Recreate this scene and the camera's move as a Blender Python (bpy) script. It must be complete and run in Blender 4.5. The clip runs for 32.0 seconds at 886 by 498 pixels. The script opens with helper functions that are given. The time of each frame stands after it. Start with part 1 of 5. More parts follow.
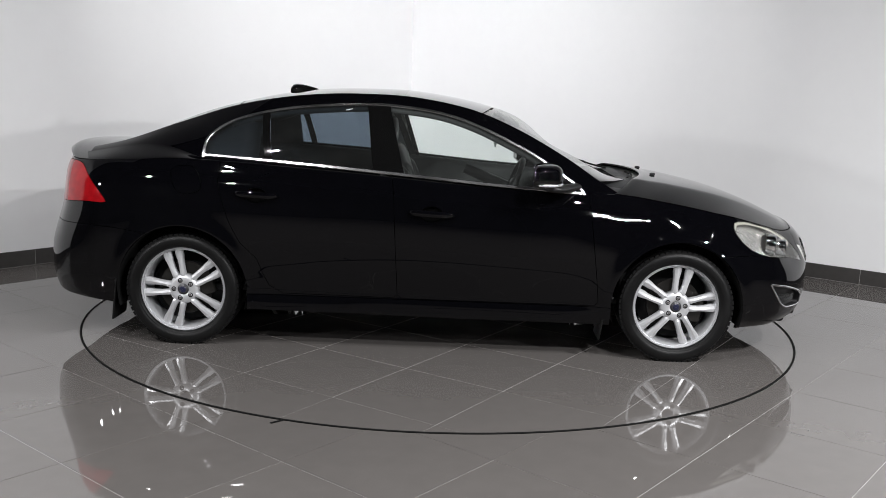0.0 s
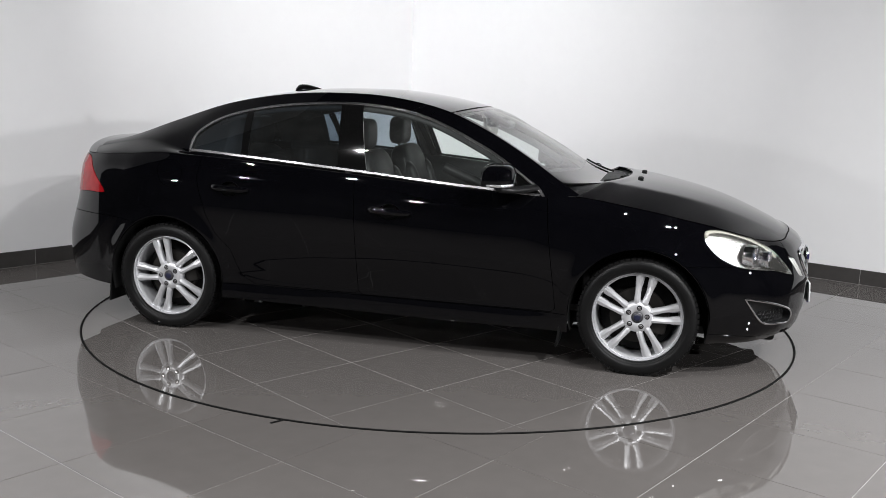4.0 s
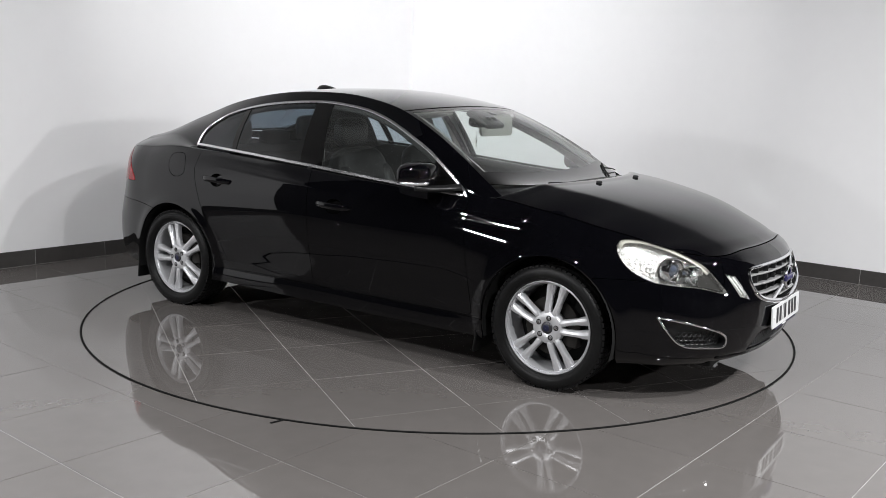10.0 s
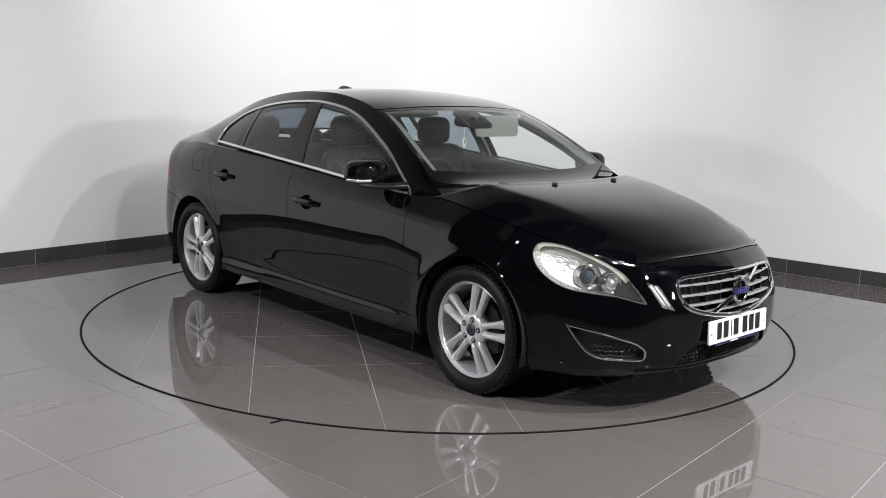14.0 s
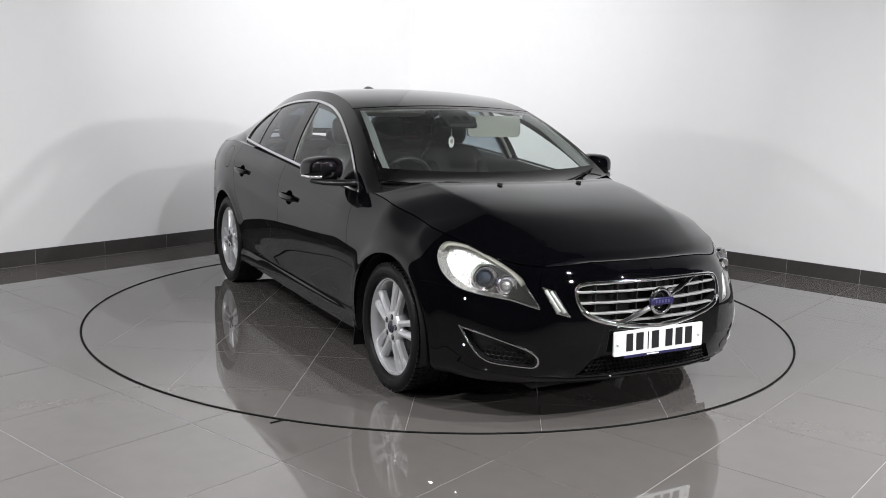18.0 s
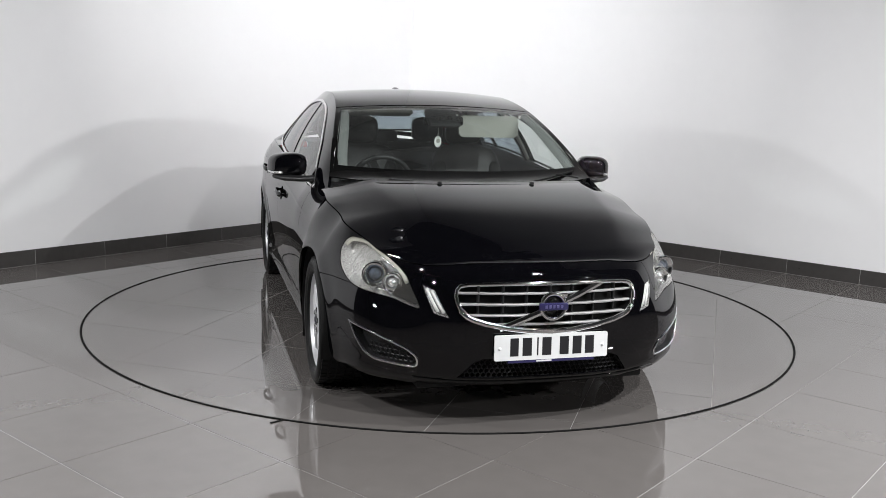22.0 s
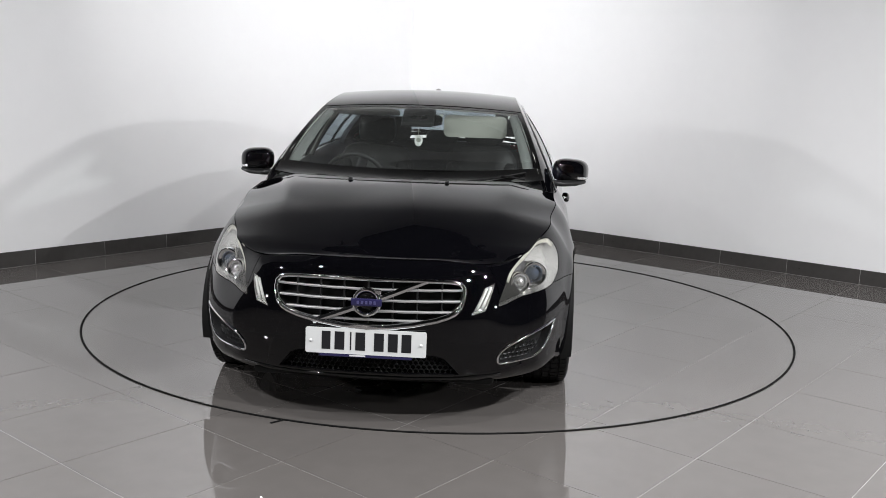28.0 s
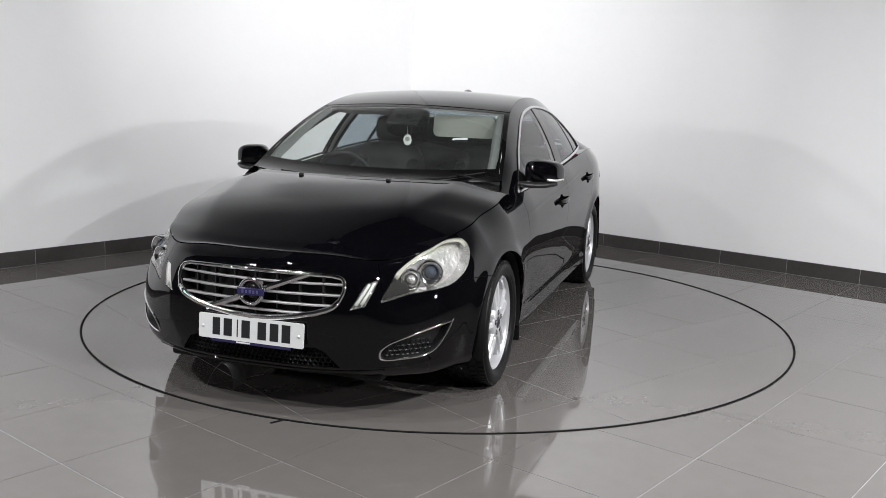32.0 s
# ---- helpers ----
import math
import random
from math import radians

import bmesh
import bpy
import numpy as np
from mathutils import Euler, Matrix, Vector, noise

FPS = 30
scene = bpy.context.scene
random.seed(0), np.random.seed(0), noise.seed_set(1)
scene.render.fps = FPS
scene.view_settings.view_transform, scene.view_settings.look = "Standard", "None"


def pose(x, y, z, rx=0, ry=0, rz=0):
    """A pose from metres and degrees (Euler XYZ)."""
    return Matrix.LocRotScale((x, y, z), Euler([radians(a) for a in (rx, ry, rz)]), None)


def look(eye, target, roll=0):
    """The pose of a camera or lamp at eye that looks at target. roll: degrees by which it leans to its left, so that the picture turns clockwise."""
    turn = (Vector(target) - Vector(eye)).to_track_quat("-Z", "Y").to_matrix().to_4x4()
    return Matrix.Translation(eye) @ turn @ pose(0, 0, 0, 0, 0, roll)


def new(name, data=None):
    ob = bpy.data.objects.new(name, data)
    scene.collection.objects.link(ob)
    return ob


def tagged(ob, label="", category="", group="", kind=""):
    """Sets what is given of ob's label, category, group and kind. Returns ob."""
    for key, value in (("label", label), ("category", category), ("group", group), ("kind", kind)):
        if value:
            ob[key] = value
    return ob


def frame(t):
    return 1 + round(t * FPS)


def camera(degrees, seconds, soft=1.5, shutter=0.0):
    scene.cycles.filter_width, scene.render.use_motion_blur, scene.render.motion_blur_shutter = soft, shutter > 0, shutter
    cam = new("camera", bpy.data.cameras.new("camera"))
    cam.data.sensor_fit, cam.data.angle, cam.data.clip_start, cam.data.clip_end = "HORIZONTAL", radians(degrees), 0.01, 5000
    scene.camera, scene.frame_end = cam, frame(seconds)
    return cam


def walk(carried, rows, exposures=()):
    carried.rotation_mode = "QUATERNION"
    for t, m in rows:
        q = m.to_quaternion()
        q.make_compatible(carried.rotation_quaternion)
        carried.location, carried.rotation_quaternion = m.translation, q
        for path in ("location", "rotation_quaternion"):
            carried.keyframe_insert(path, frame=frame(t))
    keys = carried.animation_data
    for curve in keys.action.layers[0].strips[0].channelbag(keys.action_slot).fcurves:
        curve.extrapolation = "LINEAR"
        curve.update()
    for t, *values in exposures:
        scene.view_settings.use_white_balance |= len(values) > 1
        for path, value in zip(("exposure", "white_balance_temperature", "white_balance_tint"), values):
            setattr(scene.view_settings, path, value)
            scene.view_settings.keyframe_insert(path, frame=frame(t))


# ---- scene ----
cam = camera(51.48, 32.0, soft=0.75)
EYE = (0.0, -6.0643, 1.4793)
GAZE = look(EYE, (0.0023 * 10, EYE[1] + 10 * math.cos(0.1727), EYE[2] - 10 * math.sin(0.1727)), 1.83)
walk(cam, [(0.0, GAZE), (32.0, GAZE)], exposures=[(0.0, -0.1), (14.0, 0.0), (32.0, 0.0)])

# ---- world and lights ----
world = bpy.data.worlds.new("world")
scene.world = world
world.use_nodes = True
world.node_tree.nodes["Background"].inputs[0].default_value = (0.5, 0.52, 0.55, 1)
world.node_tree.nodes["Background"].inputs[1].default_value = 0.02

CEILING = 9.0
LAMP_Z = 3.6
TURN = 50.4                      # the room's axes, degrees from the camera's
ROOM = pose(0, 0, 0, 0, 0, TURN)
# unseen ceiling panels, the last four added as fill: place, watts, length across, length along
PANELS = [(-1.9, -2.6, 40, 0.12, 0.05), (1.5, -2.6, 40, 0.12, 0.05), (-3.7, -3.3, 90, 0.12, 0.05), (3.7, -3.3, 230, 0.09, 0.04), (-2.2, -4.7, 112, 0.12, 0.05), (2.2, -4.7, 205, 0.12, 0.05)]
# spotlights that wash the corner, and far ones at the dark end: place, target, watts, size, spread
SPOTS = [((-0.9, -1.3, 3.35), (-0.9, 4.1, 2.3), 30, 0.1, 80), ((0.5, -1.3, 3.35), (0.4, 4.2, 2.3), 25, 0.1, 80),
         # unseen pair added to brighten the side walls
         ((-1.0, -0.6, 3.35), (-2.9, 1.5, 1.7), 6.5, 0.1, 110), ((1.0, -0.6, 3.35), (2.7, 2.0, 1.7), 5.0, 0.1, 110),
         ((6.2, -5.0, 2.6), (-0.5, 0.5, 1.0), 34, 0.2, 90), ((-6.4, -5.0, 2.3), (0.5, 0.5, 1.0), 20, 0.2, 90)]


def room_point(a, b, z=0.0):
    return ROOM @ Vector((a, b, z))


for x, y, watts, wide, deep in PANELS:
    lamp = bpy.data.lights.new("panel_lamp", "AREA")
    lamp.shape, lamp.size, lamp.size_y, lamp.energy, lamp.color = "RECTANGLE", wide, deep, watts, (0.985, 0.985, 1.0)
    ob = new("panel_lamp", lamp)
    ob.matrix_world = pose(x, y, LAMP_Z - 0.032)
for eye, target, watts, size, spread in SPOTS:
    lamp = bpy.data.lights.new("spot_lamp", "AREA")
    lamp.shape, lamp.size, lamp.energy, lamp.color, lamp.spread = "DISK", size, watts, (0.985, 0.985, 1.0), math.radians(spread)
    ob = new("spot_lamp", lamp)
    ob.matrix_world = look(eye, target) @ pose(0, 0, -0.11)


# ---- materials ----
def mat(name, color, rough=0.5, metal=0.0, coat=0.0, vary=0.0, scale=20.0, bump=0.0, bump_scale=200.0, ior=1.5, emit=0.0, piece=0.0, spec=0.5, deep=0.002):
    """A principled material with two scales of mottling and a fine relief."""
    m = bpy.data.materials.new(name)
    m.use_nodes = True
    nt = m.node_tree
    b = nt.nodes["Principled BSDF"]
    b.inputs["Base Color"].default_value = (*color, 1)
    b.inputs["Roughness"].default_value = rough
    b.inputs["Metallic"].default_value = metal
    b.inputs["IOR"].default_value = ior
    b.inputs["Coat Weight"].default_value = coat
    b.inputs["Specular IOR Level"].default_value = spec
    b.inputs["Coat Roughness"].default_value = 0.02
    if emit:
        b.inputs["Emission Color"].default_value = (1, 0.98, 0.95, 1)
        b.inputs["Emission Strength"].default_value = emit
    tex = nt.nodes.new("ShaderNodeTexCoord")
    if vary:
        big, fine = nt.nodes.new("ShaderNodeTexNoise"), nt.nodes.new("ShaderNodeTexNoise")
        big.inputs["Scale"].default_value, fine.inputs["Scale"].default_value = scale * 0.12, scale
        big.inputs["Detail"].default_value, fine.inputs["Detail"].default_value = 5, 6
        add = nt.nodes.new("ShaderNodeMath")
        add.operation = "ADD"
        nt.links.new(big.outputs["Fac"], add.inputs[0])
        nt.links.new(fine.outputs["Fac"], add.inputs[1])
        last = add
        if piece:
            info, mul, plus = nt.nodes.new("ShaderNodeObjectInfo"), nt.nodes.new("ShaderNodeMath"), nt.nodes.new("ShaderNodeMath")
            mul.operation, plus.operation = "MULTIPLY", "ADD"
            mul.inputs[1].default_value = piece
            nt.links.new(info.outputs["Random"], mul.inputs[0])
            nt.links.new(mul.outputs[0], plus.inputs[0])
            nt.links.new(add.outputs[0], plus.inputs[1])
            last = plus
        ramp = nt.nodes.new("ShaderNodeMapRange")
        ramp.inputs["From Min"].default_value, ramp.inputs["From Max"].default_value = 0.6, 1.4 + piece
        ramp.inputs["To Min"].default_value, ramp.inputs["To Max"].default_value = 1 - vary, 1 + vary
        nt.links.new(last.outputs[0], ramp.inputs["Value"])
        mix = nt.nodes.new("ShaderNodeVectorMath")
        mix.operation = "SCALE"
        mix.inputs[0].default_value = color
        nt.links.new(ramp.outputs[0], mix.inputs["Scale"])
        nt.links.new(mix.outputs[0], b.inputs["Base Color"])
        for t in (big, fine):
            nt.links.new(tex.outputs["Object"], t.inputs["Vector"])
        rr = nt.nodes.new("ShaderNodeMapRange")
        rr.inputs["From Min"].default_value, rr.inputs["From Max"].default_value = 0.35, 0.65
        rr.inputs["To Min"].default_value, rr.inputs["To Max"].default_value = rough * 0.85, rough * 1.15
        nt.links.new(big.outputs["Fac"], rr.inputs["Value"])
        if rough > 0.06:
            nt.links.new(rr.outputs[0], b.inputs["Roughness"])
    if bump:
        n, bp = nt.nodes.new("ShaderNodeTexNoise"), nt.nodes.new("ShaderNodeBump")
        n.inputs["Scale"].default_value = bump_scale
        bp.inputs["Strength"].default_value = bump
        bp.inputs["Distance"].default_value = deep
        nt.links.new(tex.outputs["Object"], n.inputs["Vector"])
        nt.links.new(n.outputs["Fac"], bp.inputs["Height"])
        nt.links.new(bp.outputs[0], b.inputs["Normal"])
    return m


def glass(name, tint, ior=1.5, veil=0.0, veil_tint=(0.6, 0.62, 0.6)):
    """Thin glass: tinted, clear through, with more gloss towards grazing and a faint diffuse veil."""
    m = bpy.data.materials.new(name)
    m.use_nodes = True
    nt = m.node_tree
    nt.nodes.remove(nt.nodes["Principled BSDF"])
    clear, gloss, mix, edge, power, ramp = (nt.nodes.new("ShaderNode" + k) for k in ("BsdfTransparent", "BsdfGlossy", "MixShader", "LayerWeight", "Math", "MapRange"))
    clear.inputs["Color"].default_value = (*tint, 1)
    gloss.inputs["Roughness"].default_value = 0.0
    edge.inputs["Blend"].default_value = 0.5
    power.operation = "POWER"
    power.inputs[1].default_value = 5.0
    ramp.inputs["To Min"].default_value = 2 * ((ior - 1) / (ior + 1)) ** 2
    nt.links.new(edge.outputs["Facing"], power.inputs[0])
    nt.links.new(power.outputs[0], ramp.inputs["Value"])
    nt.links.new(ramp.outputs[0], mix.inputs[0])
    nt.links.new(clear.outputs[0], mix.inputs[1])
    nt.links.new(gloss.outputs[0], mix.inputs[2])
    last = mix
    # veil paints reflected haze onto the panes; on the lamp lens, its yellowing
    if veil:
        haze, cover, noise_tex, amount = (nt.nodes.new("ShaderNode" + k) for k in ("BsdfDiffuse", "MixShader", "TexNoise", "MapRange"))
        haze.inputs["Color"].default_value = (*veil_tint, 1)
        noise_tex.inputs["Scale"].default_value = 5.0
        amount.inputs["From Min"].default_value, amount.inputs["From Max"].default_value = 0.3, 0.7
        amount.inputs["To Min"].default_value, amount.inputs["To Max"].default_value = veil * 0.75, veil * 1.25
        nt.links.new(noise_tex.outputs["Fac"], amount.inputs["Value"])
        nt.links.new(amount.outputs[0], cover.inputs[0])
        nt.links.new(mix.outputs[0], cover.inputs[1])
        nt.links.new(haze.outputs[0], cover.inputs[2])
        last = cover
    nt.links.new(last.outputs[0], nt.nodes["Material Output"].inputs["Surface"])
    return m


PAINT = mat("black_metallic_paint", (0.0015, 0.0015, 0.0021), 0.5, 0.0, 1.0, 0.2, 14, spec=0.0)
UNDER = mat("underbody_black", (0.006, 0.006, 0.006), 0.7, spec=0.2, vary=0.2, scale=40)
TRIM = mat("satin_black_plastic", (0.009, 0.009, 0.0095), 0.4, vary=0.15, scale=60, bump=0.15, bump_scale=900)
PIANO = mat("gloss_black_trim", (0.004, 0.004, 0.004), 0.05)
RUBBER = mat("tyre_rubber", (0.0065, 0.0065, 0.0066), 0.4, spec=0.18, vary=0.25, scale=50, bump=0.3, bump_scale=500)
ALLOY = mat("silver_alloy", (0.62, 0.625, 0.64), 0.34, 0.5, 0.2, vary=0.05, scale=60)
DARKMETAL = mat("brake_iron", (0.022, 0.02, 0.018), 0.5, 0.6, vary=0.3, scale=40)
CHROME = mat("chrome", (0.82, 0.83, 0.85), 0.07, 1.0, vary=0.03, scale=30)
SATIN = mat("satin_chrome", (0.72, 0.72, 0.73), 0.22, 1.0, vary=0.05, scale=40)
REFLECT = mat("lamp_reflector", (0.8, 0.8, 0.8), 0.18, 0.78, vary=0.15, scale=60, bump=0.8, bump_scale=60, deep=0.006)
AGED = mat("aged_lamp_bezel", (0.4, 0.395, 0.35), 0.35, 0.0, vary=0.15, scale=30)
RED = mat("red_lamp_plastic", (0.27, 0.004, 0.007), 0.1, vary=0.35, scale=26)
PLATE_WHITE = mat("white_plate", (0.62, 0.63, 0.625), 0.35, vary=0.04, scale=30)
INK = mat("black_ink", (0.01, 0.01, 0.012), 0.4)
BLUE = mat("blue_enamel", (0.02, 0.018, 0.065), 0.25, coat=0.2)
HUBBLUE = mat("dark_blue_cap", (0.018, 0.02, 0.045), 0.25)
HUBGREY = mat("dark_cap_grey", (0.06, 0.06, 0.065), 0.3, 0.5, vary=0.1, scale=60)
FAINT = mat("faint_blue_mark", (0.06, 0.057, 0.15), 0.3)
SILVER = mat("silver_slat_paint", (0.4, 0.4, 0.4), 0.35, 0.45, vary=0.08, scale=40)
LEATHER = mat("black_leather", (0.014, 0.014, 0.0145), 0.45, vary=0.2, scale=30, bump=0.08, bump_scale=300, ior=1.35)
CLOTH = mat("grey_headliner", (0.42, 0.42, 0.4), 0.9, vary=0.06, scale=80, bump=0.2, bump_scale=900)
PILLAR = mat("grey_pillar_fabric", (0.15, 0.155, 0.15), 0.85, vary=0.06, scale=80)
VISOR = mat("pale_visor_fabric", (0.3, 0.3, 0.27), 0.85, vary=0.05, scale=80)
DASH = mat("grey_black_dashboard", (0.018, 0.019, 0.0195), 0.6, vary=0.15, scale=30, bump=0.2, bump_scale=600)
PAPER = mat("white_card", (0.8, 0.8, 0.78), 0.7, vary=0.05, scale=60)
CLEAR = glass("clear_glass", (0.94, 0.98, 0.965), veil=0.018)
SCREEN = glass("windscreen_glass", (0.91, 0.96, 0.94), veil=0.022)
LENS = glass("lamp_lens", (0.97, 0.97, 0.95), veil=0.02, veil_tint=(0.6, 0.59, 0.54))
glass_ball = mat("projector_glass", (0.05, 0.06, 0.08), 0.03, coat=1.0)
SMOKE = glass("privacy_glass", (0.36, 0.415, 0.465), veil=0.012)
WALL = mat("white_wall_paint", (0.8, 0.8, 0.805), 0.6, vary=0.012, scale=8, bump=0.04, bump_scale=250)
# near-black colour that stands for the unlit space behind the camera
UNLIT_WALL = mat("unlit_end_black", (0.007, 0.007, 0.0078), 0.8, vary=0.1, scale=8)
CEIL = mat("dark_ceiling_paint", (0.02, 0.02, 0.021), 0.9, vary=0.06, scale=8)
TILE = mat("grey_polished_porcelain", (0.115, 0.1065, 0.101), 0.02, ior=1.9, vary=0.09, scale=9, piece=0.25)
SKIRT = mat("dark_porcelain_skirting", (0.05, 0.047, 0.045), 0.3, vary=0.2, scale=24, piece=0.25)
GROUT = mat("pale_grout", (0.33, 0.32, 0.31), 0.9, vary=0.15, scale=60)
SEAL = mat("black_rubber_seal", (0.006, 0.006, 0.006), 0.8, spec=0.1, vary=0.2, scale=50)
GLOW = mat("lamp_diffuser", (0.9, 0.9, 0.9), 0.5, emit=12.0)


# ---- mesh helpers ----
def shade(me, smooth=True):
    me.polygons.foreach_set("use_smooth", [smooth] * len(me.polygons))


def part(name, bm, material, parent, label="", smooth=True, angle=None):
    """Links a bmesh as one mesh object under its thing or part."""
    me = bpy.data.meshes.new(name)
    if angle is not None:
        for e in bm.edges:
            e.smooth = not (len(e.link_faces) == 2 and e.calc_face_angle(0) > math.radians(angle))
    bm.to_mesh(me)
    bm.free()
    shade(me, smooth)
    me.materials.append(material)
    ob = new(name, me)
    ob.parent = parent
    return tagged(ob, label=label)


def empty(name, m=None):
    ob = new(name)
    ob.empty_display_size = 0.2
    if m is not None:
        ob.matrix_world = m
    return ob


def box(bm, x0, x1, y0, y1, z0, z1, bevel=0.0, m=None, seg=2):
    r = bmesh.ops.create_cube(bm, size=1.0)
    bmesh.ops.transform(bm, verts=r["verts"], matrix=Matrix.Translation(((x0 + x1) / 2, (y0 + y1) / 2, (z0 + z1) / 2)) @ Matrix.Diagonal((x1 - x0, y1 - y0, z1 - z0, 1)))
    vs = r["verts"]
    if bevel:
        es = list({e for v in vs for e in v.link_edges})
        out = bmesh.ops.bevel(bm, geom=es, offset=bevel, segments=seg, affect="EDGES", profile=0.5)
        vs = list({v for f in out["faces"] for v in f.verts} | {v for v in vs if v.is_valid})
    if m is not None:
        bmesh.ops.transform(bm, verts=vs, matrix=m)
    return vs


def cushion(bm, c, h, e=0.45, m=None, n=20, e2=None):
    """A superellipsoid: a soft block of half sizes h about c."""
    e2 = e if e2 is None else e2
    rows = []

    def pw(v, k):
        return math.copysign(abs(v) ** k, v)
    for i in range(n // 2 + 1):
        la = -math.pi / 2 + math.pi * i / (n // 2)
        row = []
        for j in range(n):
            lo = 2 * math.pi * j / n
            p = Vector((h[0] * pw(math.cos(la), e) * pw(math.cos(lo), e2), h[1] * pw(math.cos(la), e) * pw(math.sin(lo), e2), h[2] * pw(math.sin(la), e)))
            p = p + Vector(c)
            row.append(bm.verts.new(m @ p if m is not None else p))
        rows.append(row)
    for a, b in zip(rows, rows[1:]):
        for j in range(n):
            bm.faces.new((a[j], a[(j + 1) % n], b[(j + 1) % n], b[j]))
    bmesh.ops.remove_doubles(bm, verts=[v for r in (rows[0], rows[-1]) for v in r], dist=1e-6)


def lathe(bm, prof, n=48, m=None, close=False):
    """Turns (radius, height) knots about the y axis."""
    rows = []
    for r, y in prof:
        rows.append([bm.verts.new((m or Matrix()) @ Vector((r * math.cos(2 * math.pi * j / n), y, r * math.sin(2 * math.pi * j / n)))) for j in range(n)])
    pairs = list(zip(rows, rows[1:])) + ([(rows[-1], rows[0])] if close else [])
    for a, b in pairs:
        for j in range(n):
            bm.faces.new((a[j], a[(j + 1) % n], b[(j + 1) % n], b[j]))


def sweep(bm, pts, ups, prof, closed=False, cap=True):
    """Sweeps a closed section (across, up) along points with their up vectors."""
    n = len(pts)
    rows = []
    for i in range(n):
        a = pts[(i - 1) % n] if (closed or i > 0) else pts[0]
        b = pts[(i + 1) % n] if (closed or i < n - 1) else pts[-1]
        t = (Vector(b) - Vector(a)).normalized()
        u = Vector(ups[i])
        u = (u - t * u.dot(t)).normalized()
        s = t.cross(u)
        rows.append([bm.verts.new(Vector(pts[i]) + s * p + u * q) for p, q in prof])
    k = len(prof)
    for i in range(n if closed else n - 1):
        a, b = rows[i], rows[(i + 1) % n]
        for j in range(k):
            bm.faces.new((a[j], b[j], b[(j + 1) % k], a[(j + 1) % k]))
    if cap and not closed:
        bm.faces.new(rows[0])
        bm.faces.new(rows[-1][::-1])


def round_section(w, h, n=10):
    return [(0.5 * w * math.cos(2 * math.pi * i / n), 0.5 * h * math.sin(2 * math.pi * i / n)) for i in range(n)]


def rounded(poly, n=6, tight=1.0):
    """A closed smooth line through plan knots."""
    out, k = [], len(poly)
    for i in range(k):
        p0, p1, p2, p3 = (np.array(poly[(i + j) % k], float) for j in (-1, 0, 1, 2))
        for j in range(n):
            t = j / n
            m1, m2 = (p2 - p0) * 0.5 * tight, (p3 - p1) * 0.5 * tight
            q = p1 * (1 + 2 * t) * (1 - t) ** 2 + m1 * t * (1 - t) ** 2 + p2 * t * t * (3 - 2 * t) + m2 * t * t * (t - 1)
            out.append((float(q[0]), float(q[1])))
    return out


def through_knots(pts, n=4):
    """An open smooth line through plan knots."""
    k = [0.0]
    for a, b in zip(pts, pts[1:]):
        k.append(k[-1] + math.hypot(b[0] - a[0], b[1] - a[1]))
    fx, fy = spline(list(zip(k, [p[0] for p in pts]))), spline(list(zip(k, [p[1] for p in pts])))
    m = n * (len(pts) - 1)
    return [(fx(k[-1] * i / m), fy(k[-1] * i / m)) for i in range(m + 1)]


def inside(poly, x, y):
    hit, k = False, len(poly)
    for i in range(k):
        (xa, ya), (xb, yb) = poly[i], poly[(i + 1) % k]
        if (ya > y) != (yb > y) and x < (xb - xa) * (y - ya) / (yb - ya) + xa:
            hit = not hit
    return hit


# ---- flat patterns: cut in the plane, then bent onto the skin ----
def pattern(avals, lo, hi, rows):
    bm = bmesh.new()
    grid = [[bm.verts.new((a, lo(a) + (hi(a) - lo(a)) * j / rows, 0)) for j in range(rows + 1)] for a in avals]
    for p, q in zip(grid, grid[1:]):
        for j in range(rows):
            bm.faces.new((p[j], q[j], q[j + 1], p[j + 1]))
    return bm


def knife(bm, poly):
    """Cuts the flat pattern along a closed line."""
    k = len(poly)
    for i in range(k):
        (xa, ya), (xb, yb) = poly[i], poly[(i + 1) % k]
        if math.hypot(xb - xa, yb - ya) < 1e-5:
            continue
        x0, x1, y0, y1 = min(xa, xb) - 1e-4, max(xa, xb) + 1e-4, min(ya, yb) - 1e-4, max(ya, yb) + 1e-4
        faces = []
        for f in bm.faces:
            xs, ys = [v.co.x for v in f.verts], [v.co.y for v in f.verts]
            if max(xs) >= x0 and min(xs) <= x1 and max(ys) >= y0 and min(ys) <= y1:
                faces.append(f)
        if not faces:
            continue
        geom = list({e for f in faces for e in f.edges}) + list({v for f in faces for v in f.verts}) + faces
        bmesh.ops.bisect_plane(bm, geom=geom, dist=1e-6, plane_co=(xa, ya, 0), plane_no=(yb - ya, xa - xb, 0))


def regions(bm, named, rest):
    """Sorts the faces of a cut pattern into the first named outline that holds them."""
    out = {n: [] for n, _ in named}
    out[rest] = []
    for f in bm.faces:
        c = f.calc_center_median()
        for n, poly in named:
            if inside(poly, c.x, c.y):
                out[n].append(f)
                break
        else:
            out[rest].append(f)
    return out


